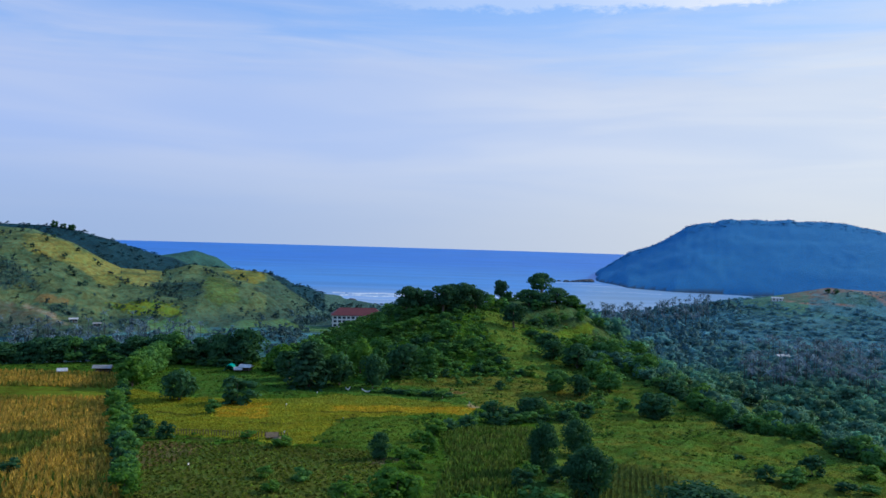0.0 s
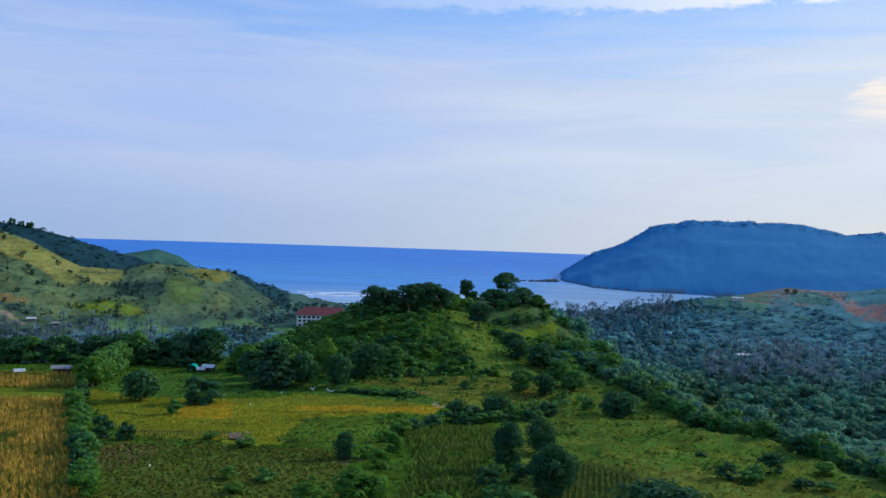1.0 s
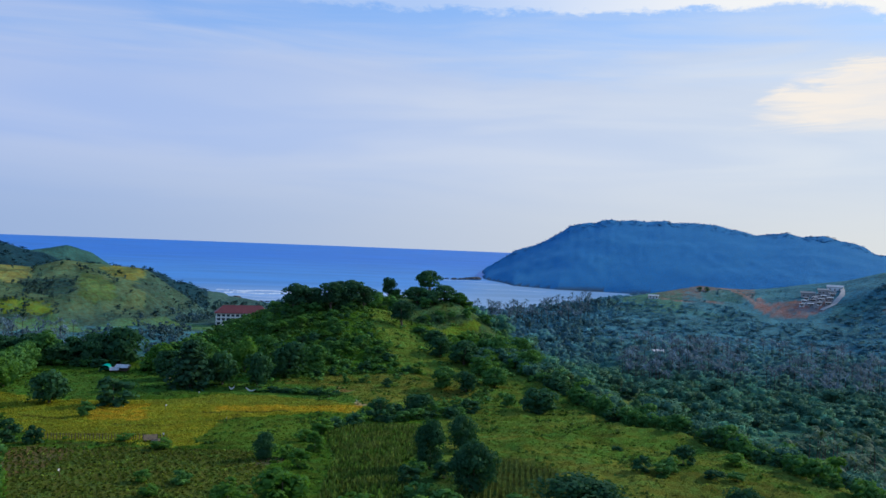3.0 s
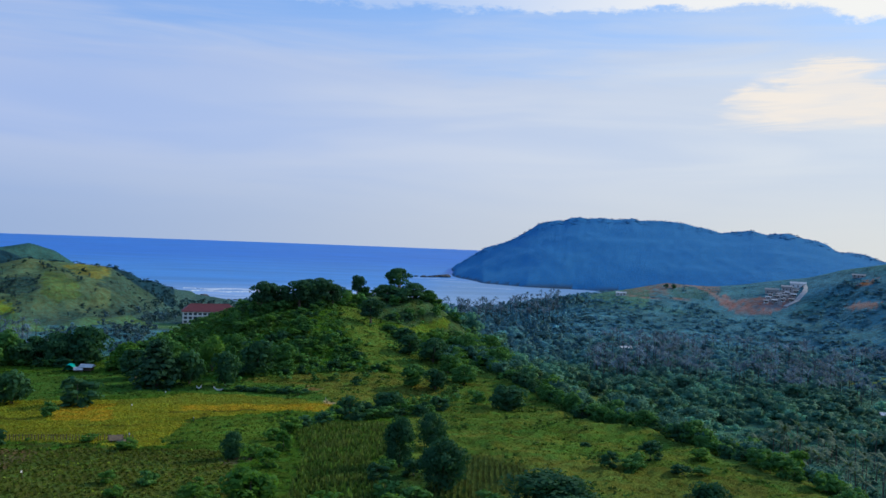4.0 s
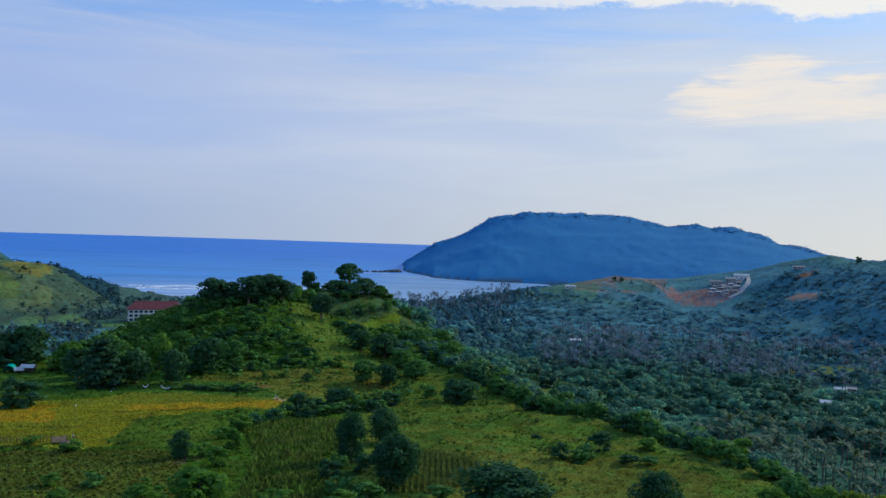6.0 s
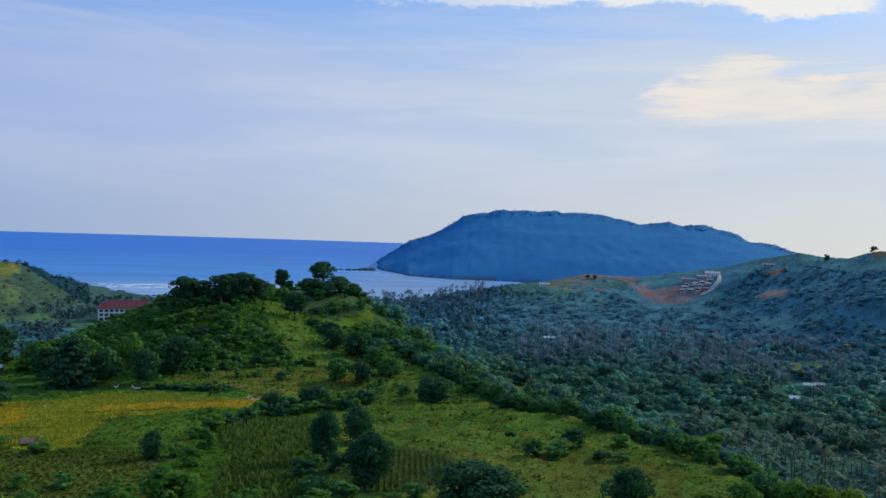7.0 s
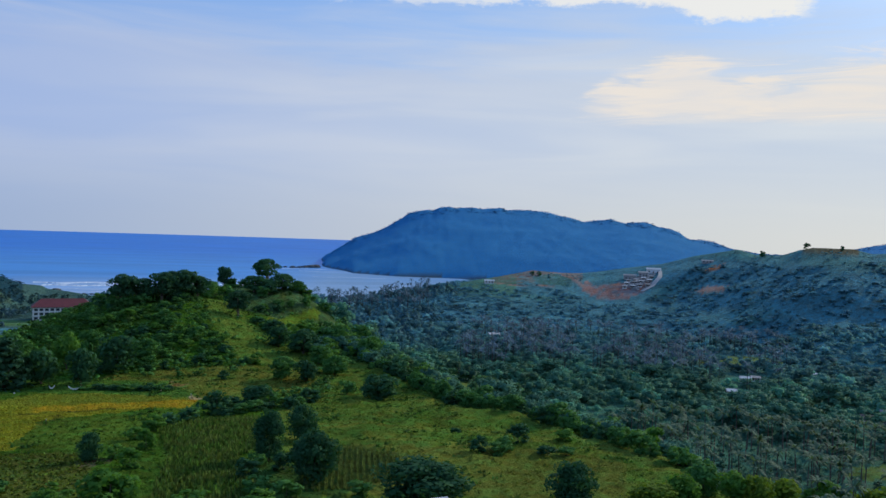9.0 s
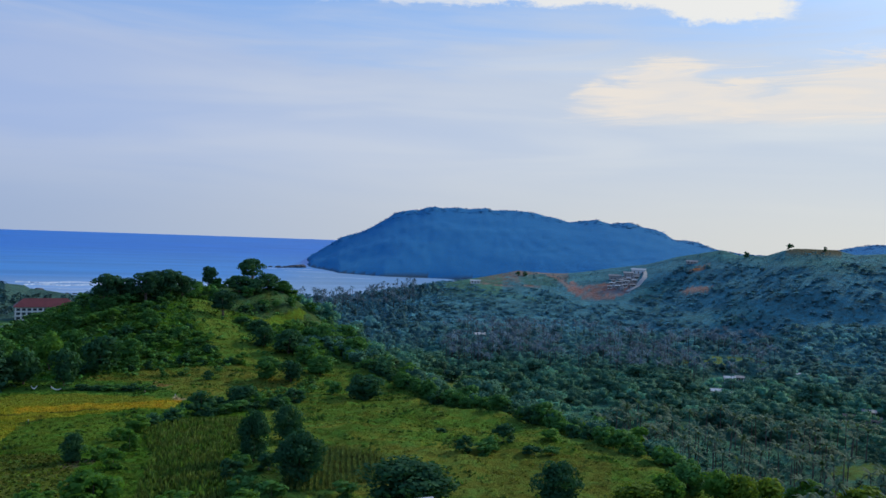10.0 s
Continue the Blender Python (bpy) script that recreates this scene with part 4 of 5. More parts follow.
for kind, x, y, w, h in (
        ("broadleaf_tree", 20.1, 178, 7.3, 5.2), ("dark_bush", 27.4, 175, 5.3, 3.8), ("green_bush", 6.5, 166, 5.4, 2.8), ("dark_bush", 16.3, 219, 3.3, 2.7), ("green_tree", 69.9, 298, 10.5, 7.1), ("green_tree", 68.9, 273, 8.9, 6.2), ("dark_bush", 37.3, 278, 7.7, 4.8), ("green_tree", 62, 250, 9, 6.4), ("dark_bush", 15.5, 176, 5, 3.4), ("green_bush", 24, 186, 5, 3), ("green_bush", 33, 184, 5, 3)):
    plant(kind, x, y, w, h, "trees on the spur")
for kind, x, y, w, h in (
        ("dark_bush", 49.3, 122.5, 3.8, 2.7), ("dark_bush", 58.3, 127.4, 4.2, 3.4), ("green_bush", 52.1, 121.8, 4.3, 2.2), ("green_bush", 54.6, 124, 4.3, 2.4), ("dark_bush", 60.2, 120.2, 3.8, 1.9), ("green_bush", 63.8, 120.1, 3.8, 1.8), ("dark_bush", 51.8, 140.6, 2.6, 1.3), ("fresh_bush", 69.3, 130.6, 5.1, 2.2)):
    plant(kind, x, y, w, h, "shrubs in the meadow")
for kind, x, y, w, h in (
        ("leafy_tree", 31.0, 95.8, 12.6, 6.2), ("leafy_tree", 50.9, 93.9, 7.2, 5.8), ("green_tree", 71.6, 95, 5.8, 4.4), ("fresh_tree", 73.3, 91, 5.0, 4.0), ("fresh_tree", -4.9, 102.2, 8.0, 5.3), ("fresh_tree", -11.6, 104.8, 4.6, 3.1), ("yellow_tree", 81.7, 91.5, 7.4, 6.0), ("yellow_tree", 75.4, 89, 4.8, 4.6), ("yellow_tree", 166, 152.8, 14, 10), ("fresh_tree", 157, 160, 12, 9), ("yellow_tree", 61.6, 91.5, 7.0, 3.0), ("fresh_tree", 66.2, 92, 5.0, 3.8), ("green_bush", 12.5, 108, 4.5, 2.6), ("green_bush", 16, 104.5, 5, 2.6), ("dark_bush", 12.0, 115, 4, 3.0), ("green_bush", 25, 103.5, 4.5, 2.2), ("dark_bush", 17.5, 118, 4, 3.0), ("green_bush", 14, 121, 3.5, 2.4), ("fresh_bush", 4, 103, 5, 2.5), ("fresh_bush", 12, 102, 5, 2.2)):
    plant(kind, x, y, w, h, "trees on the near slope")

# hedges and tree lines
row_of(("fresh_bush", "green_bush", "dark_bush", "green_bush"), [(-39.5, 105.4), (-45.5, 120.3), (-57, 148), (-71.5, 182.7), (-78, 203)], 2.6, 4.0, 3.6, "hedge between the plots", 1, 0.9)
row_of(("fresh_tree", "green_tree"), [(-76, 205), (-80, 222), (-80, 236)], 4.0, 7.5, 7.0, "hedge between the plots", 2)
row_of(("broadleaf_tree", "broadleaf_tree", "green_tree"), [(-140, 244), (-88, 250), (-76, 246)], 3.6, 9.0, 7.0, "tree line behind the farm", 3, 2.0)
row_of(("dark_bush", "green_bush"), [(-124, 242), (-88, 245), (-58, 244)], 4.0, 5.5, 3.2, "tree line behind the farm", 13, 1.5)
row_of(("broadleaf_tree", "broadleaf_tree", "green_tree"), [(-76, 248), (-56, 250)], 3.4, 10.5, 9.5, "tree line behind the farm", 4, 2.5)
row_of(("green_bush", "fresh_bush"), [(-52, 240), (-42, 232)], 3.0, 4.5, 3.0, "tree line behind the farm", 5, 1.5)
row_of(("dark_bush", "green_bush"), [(62, 234), (60, 219), (64, 206)], 2.4, 4.2, 2.7, "hedge along the spur's edge", 6, 0.9)
row_of(("dark_bush", "green_bush", "green_bush", "green_tree"), [(64, 206), (65, 184), (67, 169), (74, 158), (78, 142)], 2.3, 4.8, 3.7, "hedge along the spur's edge", 16, 1.0)
row_of(("green_bush", "dark_bush", "green_bush"), [(77, 142), (77, 130), (79, 119), (83, 108)], 2.3, 4.2, 3.2, "hedge along the spur's edge", 15, 1.0)
row_of(("green_bush", "fresh_bush", "valley_tree", "valley_tree"), [(66, 226), (70, 206), (71, 186), (73, 172), (79, 160), (85, 144), (86, 130), (89, 118)], 2.6, 6.2, 5.0, "hedge along the spur's edge", 7, 2.0)
row_of(("green_bush", "dark_bush"), [(-16, 211), (4, 205)], 1.8, 3.6, 1.7, "low hedge above the ripe field", 8, 0.4)
row_of(("dark_bush", "green_bush"), [(13, 168), (22, 176), (34, 182)], 3.0, 4.4, 2.6, "scrub along the field's end", 9, 1.2)

# scrub on the knoll and the spur
rng_scrub = random.Random(12)
count = 0
while count < 700:
    x, y = rng_scrub.uniform(-38, 84), rng_scrub.uniform(218, 345)
    if ((x - 6) / 62) ** 2 + ((y - 285) / 62) ** 2 > 1:
        continue
    sunny = inside(np.array(x), np.array(y), GRASSY_FLANK) or inside(np.array(x), np.array(y), BROWN_SLOPE)
    if sunny and rng_scrub.random() < 0.93 or inside(np.array(x), np.array(y), CUT_GRASS):
        continue
    if x > 27 and y > 297 and rng_scrub.random() < 0.85:
        continue
    size = (2.0 + 4.0 * rng_scrub.random() ** 2) * (0.6 if sunny else 1)
    if y > 250 and -9.5 < math.degrees(math.atan2(x, y)) < -4.2:
        size *= 0.5
    plant(rng_scrub.choice(("dark_bush", "green_bush", "leafy_shrub", "leafy_shrub", "fresh_bush")), x, y, size, size * rng_scrub.uniform(0.5, 0.8), "scrub on the knoll")
    count += 1

# the wooded side of the spur
count = 0
while count < 120:
    r, b = rng_scrub.uniform(215, 345), radians(rng_scrub.uniform(8.5, 17))
    x, y = r * math.sin(b), r * math.cos(b)
    if r > along(math.degrees(b), BENCH_EDGE) + 25 or (math.degrees(b) > 11.5 and r < along(math.degrees(b), BENCH_EDGE) - 3) or inside(np.array(x), np.array(y), CUT_GRASS) or x < 46 or y < 236 or (x < 62 and 282 < y < 320):
        continue
    size = rng_scrub.uniform(3.0, 6.5)
    plant(rng_scrub.choice(("fresh_bush", "green_bush", "fresh_bush", "valley_tree", "valley_tree")), x, y, size, size * rng_scrub.uniform(0.6, 0.85), "trees on the spur's side")
    count += 1

# ---- valley woods and palm groves ----
CLEARINGS = ((138, 347, 10, 17), (118, 312, 8, 14), (150, 262, 9, 11), (205, 189, 16, 8), (312, 386, 32, 14), (272, 324, 14, 10), (309, 324, 9, 9), (238, 297, 10, 9), (285, 286, 9, 9), (262, 242, 14, 8), (203, 487, 11, 9))


def open_ground(x, y):
    bare = inside(x, y, LEFT_MEADOW) | inside(x, y, LEFT_PADDY) | inside(x, y, RED_SCAR) | inside(x, y, RED_TRACK) | inside(x, y, CUT_GRASS)
    for cx, cy, a, b in CLEARINGS:
        bare |= np.hypot((x - cx) / a, (y - cy) / b) < 1
    return bare | (np.hypot(x + 62, y - 600) < 30) | (np.hypot((x + 64) / 24, (y - 545) / 60) < 1) | (np.hypot(x - 445, y - 680) < 36) | (np.hypot((x - 395) / 42, (y - 665) / 40) < 1) | (np.hypot(x - 438, y - 582) < 15)


def below_edge(x, y, beyond=16):
    r, az = np.hypot(x, y), np.degrees(np.arctan2(x, y))
    knoll = ((x - 6) / 66) ** 2 + ((y - 285) / 66) ** 2 < 1
    return (r > along(az, BENCH_EDGE) + beyond) & ~knoll & ~open_ground(x, y)


def palm_share(x, y):
    """Where the groves stand: mostly palms, few other trees."""
    r, az = np.hypot(x, y), np.degrees(np.arctan2(x, y))
    near = (az > 31) & (az < 49) & (r > 205) & (r < 300)
    far = (az > 20) & (az < 42) & (r > 400) & (r < 560) & (wave_noise(x, y, 90, 61, 2) > -0.2)
    shore = (az > 6) & (az < 18) & (r > 640) & (r < 800)
    left = (az < -18) & (r > 400) & (r < 520)
    return near, far | shore | left


for k, (x, y, z) in enumerate(scatter(520, 30, 49, 205, 300, lambda x, y, z: below_edge(x, y, 20) & palm_share(x, y)[0], 71)[:130]):
    palm(x, y, random.Random(k).uniform(7.5, 11.5), k % 4)
rng_trees = random.Random(5)
for x, y, z in scatter(620, 8, 52, 150, 400, lambda x, y, z: below_edge(x, y, 14) & ~palm_share(x, y)[0], 72)[:190]:
    w = 6.0 + 9.0 * rng_trees.random() ** 1.6
    plant("valley_tree", x, y, w, w * rng_trees.uniform(0.55, 0.8), "trees of the valley wood")


def wood_tints(spots, base, spread, seed, pale=0.0, haze_cut=0.0):
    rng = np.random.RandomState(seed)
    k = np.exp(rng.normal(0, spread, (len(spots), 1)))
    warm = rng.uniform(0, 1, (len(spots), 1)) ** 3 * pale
    # nearer trees turn greener, so the haze painted into base grows with range
    near = (1 - smooth((np.hypot(spots[:, 0], spots[:, 1]) - 340) / 170))[:, None] * 0.85 * haze_cut
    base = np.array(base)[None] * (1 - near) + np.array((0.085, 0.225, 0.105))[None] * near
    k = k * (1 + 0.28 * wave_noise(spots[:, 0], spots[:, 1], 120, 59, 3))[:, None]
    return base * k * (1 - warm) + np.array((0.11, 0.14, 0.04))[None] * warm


def wood(name, label, spots, wide, tall, base, n, leaf, seed, pale=0.25, spread=0.3, near_haze_cut=0.0, lobes=6, up=0.45, mat=WOODS):
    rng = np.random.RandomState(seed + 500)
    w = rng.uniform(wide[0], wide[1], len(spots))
    woods(name, label, spots - np.array((0, 0, 0.3)), np.stack([w, w * rng.uniform(tall[0], tall[1], len(spots))], 1), wood_tints(spots, base, spread, seed, pale, near_haze_cut), n, leaf, seed, 6, lobes, up, mat)


def hedged(x, y, z):
    """Along the borders of the hill's pastures."""
    lines = np.zeros(np.shape(x), bool)
    for ends in HILL_HEDGES:
        lines |= near_line(x, y, ends, 2.6) > 0.5
    return lines


def hill_bush(x, y, z):
    """Bushes on the pasture hill: hedges, thickets in the hollows, and a few alone."""
    pick = np.random.RandomState(66).uniform(0, 1, len(x))
    thick = inside(x, y, HILL_FOLD) | inside(x, y, HILL_HOLLOW) | inside(x, y, HILL_THICKET)
    chance = np.where(thick, 0.35, np.where(z < 19, 0.16, np.where(wave_noise(x, y, 45, 65, 3) > 0.3, 0.09, 0.03)))
    sunny = inside(x, y, HILL_SUNNY) | inside(x, y, HILL_SUNNY_EAST) | inside(x, y, HILL_FACE)
    chance = np.where(sunny, 0.004, chance)
    return hedged(x, y, z) & ((pick < 0.9) | (np.hypot(x, y) > 600)) | (pick < chance) & ~open_ground(x, y)


# farther woods get bluer base colours, standing in for haze
wood("spur_wood", "green trees and scrub on the lower side of the spur", scatter(800, 11, 27, 190, 350, lambda x, y, z: below_edge(x, y, 4) & (x > 62), 70), (3.5, 7.5), (0.6, 0.9), (0.085, 0.205, 0.08), 100, 0.13, 80)
wood("near_valley_wood", "haze-blued trees crowding the near valley floor", scatter(1000, 9, 54, 190, 390, lambda x, y, z: below_edge(x, y, 18) & ~palm_share(x, y)[0], 73), (4, 13), (0.5, 0.8), (0.092, 0.245, 0.185), 150, 0.085, 81, 0.4, 0.25, 0.6)
wood("grove_undergrowth", "low green undergrowth between the palms", scatter(900, 29, 50, 205, 305, lambda x, y, z: below_edge(x, y, 16), 96), (1.5, 3.6), (0.5, 0.8), (0.06, 0.155, 0.10), 60, 0.14, 97, 0.2, 0.25, lobes=3)
wood("valley_wood", "dense haze-blued wood filling the valley floor", scatter(1500, 7, 54, 380, 575, lambda x, y, z: below_edge(x, y, 18), 90), (5, 14), (0.4, 0.7), (0.115, 0.265, 0.285), 76, 0.11, 91, 0.2, 0.2, 1.0, lobes=5, up=0.8, mat=FAR_WOODS)
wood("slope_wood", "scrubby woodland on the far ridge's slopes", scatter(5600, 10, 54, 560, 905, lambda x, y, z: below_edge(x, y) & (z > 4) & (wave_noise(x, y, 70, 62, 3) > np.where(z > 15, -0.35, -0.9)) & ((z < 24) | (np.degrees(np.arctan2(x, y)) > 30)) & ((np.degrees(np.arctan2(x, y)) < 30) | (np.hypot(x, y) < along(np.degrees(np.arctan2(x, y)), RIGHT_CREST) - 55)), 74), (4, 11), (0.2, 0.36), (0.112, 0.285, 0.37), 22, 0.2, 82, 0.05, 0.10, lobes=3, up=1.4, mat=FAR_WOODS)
wood("left_valley_wood", "haze-greyed trees on the low ground below the hills", scatter(1900, -36, -2, 285, 640, lambda x, y, z: below_edge(x, y, 18) & (z < 13) & (z > 3), 75), (3.5, 7.5), (0.65, 1.0), (0.075, 0.145, 0.165), 40, 0.18, 83, lobes=4)
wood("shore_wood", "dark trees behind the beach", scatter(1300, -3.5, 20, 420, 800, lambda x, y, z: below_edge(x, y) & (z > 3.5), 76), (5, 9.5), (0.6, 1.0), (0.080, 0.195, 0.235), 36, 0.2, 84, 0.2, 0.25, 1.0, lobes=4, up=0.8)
wood("bay_wood", "low dark trees between the pasture hill and the beach", scatter(620, -11.5, -3.5, 420, 780, lambda x, y, z: below_edge(x, y) & (z > 3.5) & (z < 14), 94), (3, 6), (0.6, 0.9), (0.052, 0.115, 0.115), 36, 0.2, 99, 0.15, 0.25, 0.5, lobes=4, up=0.6)
wood("hill_scrub", "scattered dark bushes on the pasture hills", scatter(9500, -36, -7, 505, 720, lambda x, y, z: (z > 12) & hill_bush(x, y, z), 77), (2.0, 4.8), (0.6, 0.9), (0.040, 0.085, 0.080), 26, 0.19, 85, 0.1, lobes=3)
# scrub given the back hills' painted distance blue
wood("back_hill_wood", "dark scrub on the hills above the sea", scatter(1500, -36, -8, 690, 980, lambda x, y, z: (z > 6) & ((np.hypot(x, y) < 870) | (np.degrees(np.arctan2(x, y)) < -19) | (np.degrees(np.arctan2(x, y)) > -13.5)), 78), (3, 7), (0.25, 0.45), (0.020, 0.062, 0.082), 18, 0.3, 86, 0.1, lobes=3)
# skyline trees take the same painted haze blue as the headland below
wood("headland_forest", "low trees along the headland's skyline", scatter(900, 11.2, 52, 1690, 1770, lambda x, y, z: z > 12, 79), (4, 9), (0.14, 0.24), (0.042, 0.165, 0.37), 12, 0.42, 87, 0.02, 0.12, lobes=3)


def palm_grove(name, label, spots, seed, base):
    rng = np.random.RandomState(seed)
    heads = [palm_arrays(np.random.RandomState(seed + k), 12, 2) for k in range(4)]
    stem_v, stem_f = tube([(0, 0, 0), (0.1, 0, 0.5), (0, 0, 1)], (0.2, 0.14, 0.1), 4)
    V, F, T, start = [], [], [], 0
    for x, y, z in spots:
        hv, hf = heads[rng.randint(4)]
        tall, a, k = rng.uniform(7, 12), rng.uniform(0, 6.28), np.exp(rng.normal(0, 0.25))
        c, s = np.cos(a), np.sin(a)
        head = np.stack([x + hv[:, 0] * c - hv[:, 1] * s, y + hv[:, 0] * s + hv[:, 1] * c, z + tall + hv[:, 2]], 1)
        stem = np.array(stem_v) * np.array((1, 1, tall)) + np.array((x, y, z))
        V += [head, stem]
        F += [hf + start, np.array(stem_f) + start + len(head)]
        T += [np.repeat(np.array(base)[None] * k, len(head), 0), np.repeat(np.array((0.075, 0.075, 0.075))[None], len(stem), 0)]
        start += len(head) + len(stem)
    return tagged(new(name, mesh_of(name, np.concatenate(V), np.concatenate(F), WOODS, np.concatenate(T))), label, "palm grove", kind="stuff")


# far palm heads carry a painted haze blue
palm_grove("palm_grove", "grove of tall coconut palms with haze-greyed heads", np.concatenate([
    scatter(750, 18, 44, 390, 565, lambda x, y, z: below_edge(x, y) & palm_share(x, y)[1], 91)[:520],
    scatter(500, 5, 19, 640, 800, lambda x, y, z: (z > 3) & palm_share(x, y)[1], 92)[:190],
    scatter(500, -34, -16, 400, 540, lambda x, y, z: below_edge(x, y, 20) & (z < 14), 93)[:200]]), 95, (0.13, 0.185, 0.22))

hill_spots = np.array(HILL_BUSHES, float)
wood("pasture_bushes", "single dark bushes on the open pasture", np.column_stack([hill_spots, land(hill_spots[:, 0], hill_spots[:, 1])]), (2.6, 5.2), (0.7, 1.0), (0.030, 0.072, 0.050), 60, 0.16, 98, 0.1)

# lone trees on the skylines
for x, y, w, h in ((520.5, 620.5, 7.5, 6.5), (533.6, 580.1, 7, 5.8), (532.8, 539.5, 3.4, 4.4), (353.4, 755, 6, 5), (361.6, 756.5, 6, 5)):
    plant("dark_bush", x, y, w, h, "lone trees on the ridge")
row_of(("dark_bush",), [(-352, 747), (-335, 757)], 4.5, 7.5, 6.0, "trees on the hilltop", 14)

# ---- crops and grass ----
def tinted(spots, factor, seed, spread=0.25):
    rng = np.random.RandomState(seed)
    return land_cover(spots[:, 0], spots[:, 1], spots[:, 2]) * factor * np.exp(rng.normal(0, spread, (len(spots), 1)))


dry = crop_rows(DRY_CORN, -24, 1.15, 0.34, 41, 0.2)
dry = dry[~inside(dry[:, 0], dry[:, 1], DRY_STRIP) & (np.random.RandomState(9).uniform(0, 1, len(dry)) < 0.85)]
ripe = np.clip(0.9 + 0.8 * wave_noise(dry[:, 0], dry[:, 1], 22, 82, 4) - 1.0 * inside(dry[:, 0], dry[:, 1], WEEDY), 0, 1)[:, None]
dry_tint = (np.array([[0.11, 0.155, 0.03]]) * (1 - ripe) + np.array([[0.52, 0.325, 0.062]]) * ripe) * np.exp(np.random.RandomState(6).normal(0, 0.2, (len(dry), 1)))
tufts("dry_corn", "rows of dry brown corn stalks", dry, 0.85, 0.36, dry_tint, 4, 42, 0.55, "corn")
tall = crop_rows(TALL_CORN, 6, 0.95, 0.42, 43, 0.3)
tan = np.clip(0.4 + 0.9 * wave_noise(tall[:, 0], tall[:, 1], 9, 81, 4) + np.random.RandomState(8).normal(0, 0.25, len(tall)), 0, 1)[:, None]
tall_tint = np.array([[0.085, 0.165, 0.030]]) * (1 - tan) + np.array([[0.145, 0.19, 0.048]]) * tan
tufts("green_corn", "standing corn turning from green to tan", tall, 0.8, 0.34, tall_tint * np.exp(np.random.RandomState(3).normal(0, 0.2, (len(tall), 1))), 5, 44, 0.3, "corn")
young = crop_rows(ROW_CORN, 13, 0.85, 0.35, 45, 0.05)
tufts("young_corn", "rows of young green corn with dark soil between", young, 0.6, 0.3, np.repeat(np.array([[0.12, 0.165, 0.045]]), len(young), 0), 5, 46, 0.4, "corn")
beans = crop_rows(BEANS_RIPE, 70, 0.8, 0.55, 47)
tufts("ripe_beans", "ripening yellow bean plants in the field", beans, 0.2, 0.4, tinted(beans, 1.0, 48, 0.12), 3, 49, 1.2, "crop")
soil_plants = crop_rows(SOIL_PLOT, -20, 0.9, 0.6, 50, 0.2)
tufts("low_crop", "low green crop with bare soil between the plants", soil_plants, 0.24, 0.5, np.array([[0.115, 0.155, 0.026]]) * np.exp(np.random.RandomState(4).normal(0, 0.35, (len(soil_plants), 1))), 3, 51, 0.7, "crop")


def rough(x, y, z):
    planted = inside(x, y, DRY_CORN) | inside(x, y, TALL_CORN) | inside(x, y, ROW_CORN) | inside(x, y, BEANS_RIPE) | inside(x, y, SOIL_PLOT)
    r, az = np.hypot(x, y), np.degrees(np.arctan2(x, y))
    return ~planted & (r < along(az, BENCH_EDGE) + 25)


meadow = scatter(46000, -32, 46, 96, 320, rough, 52)
weeds = wave_noise(meadow[:, 0], meadow[:, 1] * 1.6, 17, 64, 5) > 0.38
tufts("meadow_grass", "rough yellow-green grass on the slopes", meadow[~weeds], 0.22, 0.46, tinted(meadow[~weeds], 1.0, 53, 0.18), 3, 54, 1.6)
r_mead, az_mead = np.hypot(meadow[:, 0], meadow[:, 1]), np.degrees(np.arctan2(meadow[:, 0], meadow[:, 1]))
weeds &= (az_mead < 8) | (r_mead > 136) | (np.arange(len(meadow)) % 6 == 0)
weedy = scatter(52000, -32, 46, 96, 320, lambda x, y, z: rough(x, y, z) & (wave_noise(x, y * 1.6, 17, 64, 5) > 0.34), 55)
far_weeds = (np.degrees(np.arctan2(weedy[:, 0], weedy[:, 1])) < 8) | (np.hypot(weedy[:, 0], weedy[:, 1]) > 134) | (np.arange(len(weedy)) % 3 == 0)
weedy = weedy[far_weeds]
tufts("weed_patches", "taller dark green weeds in ragged patches", weedy, 0.4, 0.7, np.array([[0.052, 0.112, 0.022]]) * np.exp(np.random.RandomState(56).normal(0, 0.3, (len(weedy), 1))), 3, 59, 1.2)
clumps = meadow[weeds][::2][:420]
rng_weeds = np.random.RandomState(57)
w_weeds = 0.9 + 1.6 * rng_weeds.uniform(0, 1, len(clumps)) ** 2
woods("meadow_weeds", "darker green weed clumps in the rough grass", clumps - np.array((0, 0, 0.1)), np.stack([w_weeds, w_weeds * 0.45], 1), (0.45 * land_cover(clumps[:, 0], clumps[:, 1], clumps[:, 2]) + 0.55 * np.array([[0.065, 0.14, 0.022]])) * np.exp(rng_weeds.normal(0, 0.22, (len(clumps), 1))), 26, 0.24, 58, lobes=3)

# low scrub between the bushes
def scrubby(x, y, z):
    r, az = np.hypot(x, y), np.degrees(np.arctan2(x, y))
    knoll = ((x - 6) / 70) ** 2 + ((y - 285) / 68) ** 2 < 1
    side = (az > 6) & (az < 17) & (r > 195) & (r < 345) & ((az < 11.5) | (r > along(az, BENCH_EDGE) - 4))
    open_flank = (x > 27) & (y > 297) & (x < 66) | inside(x, y, GRASSY_FLANK) | inside(x, y, BROWN_SLOPE)
    return (knoll | side) & (~open_flank | (wave_noise(x, y, 13, 67, 3) > 0.45)) & ~inside(x, y, CUT_GRASS) & ~inside(x, y, BEANS_RIPE) & (r > 212 - 20 * (az > 6))


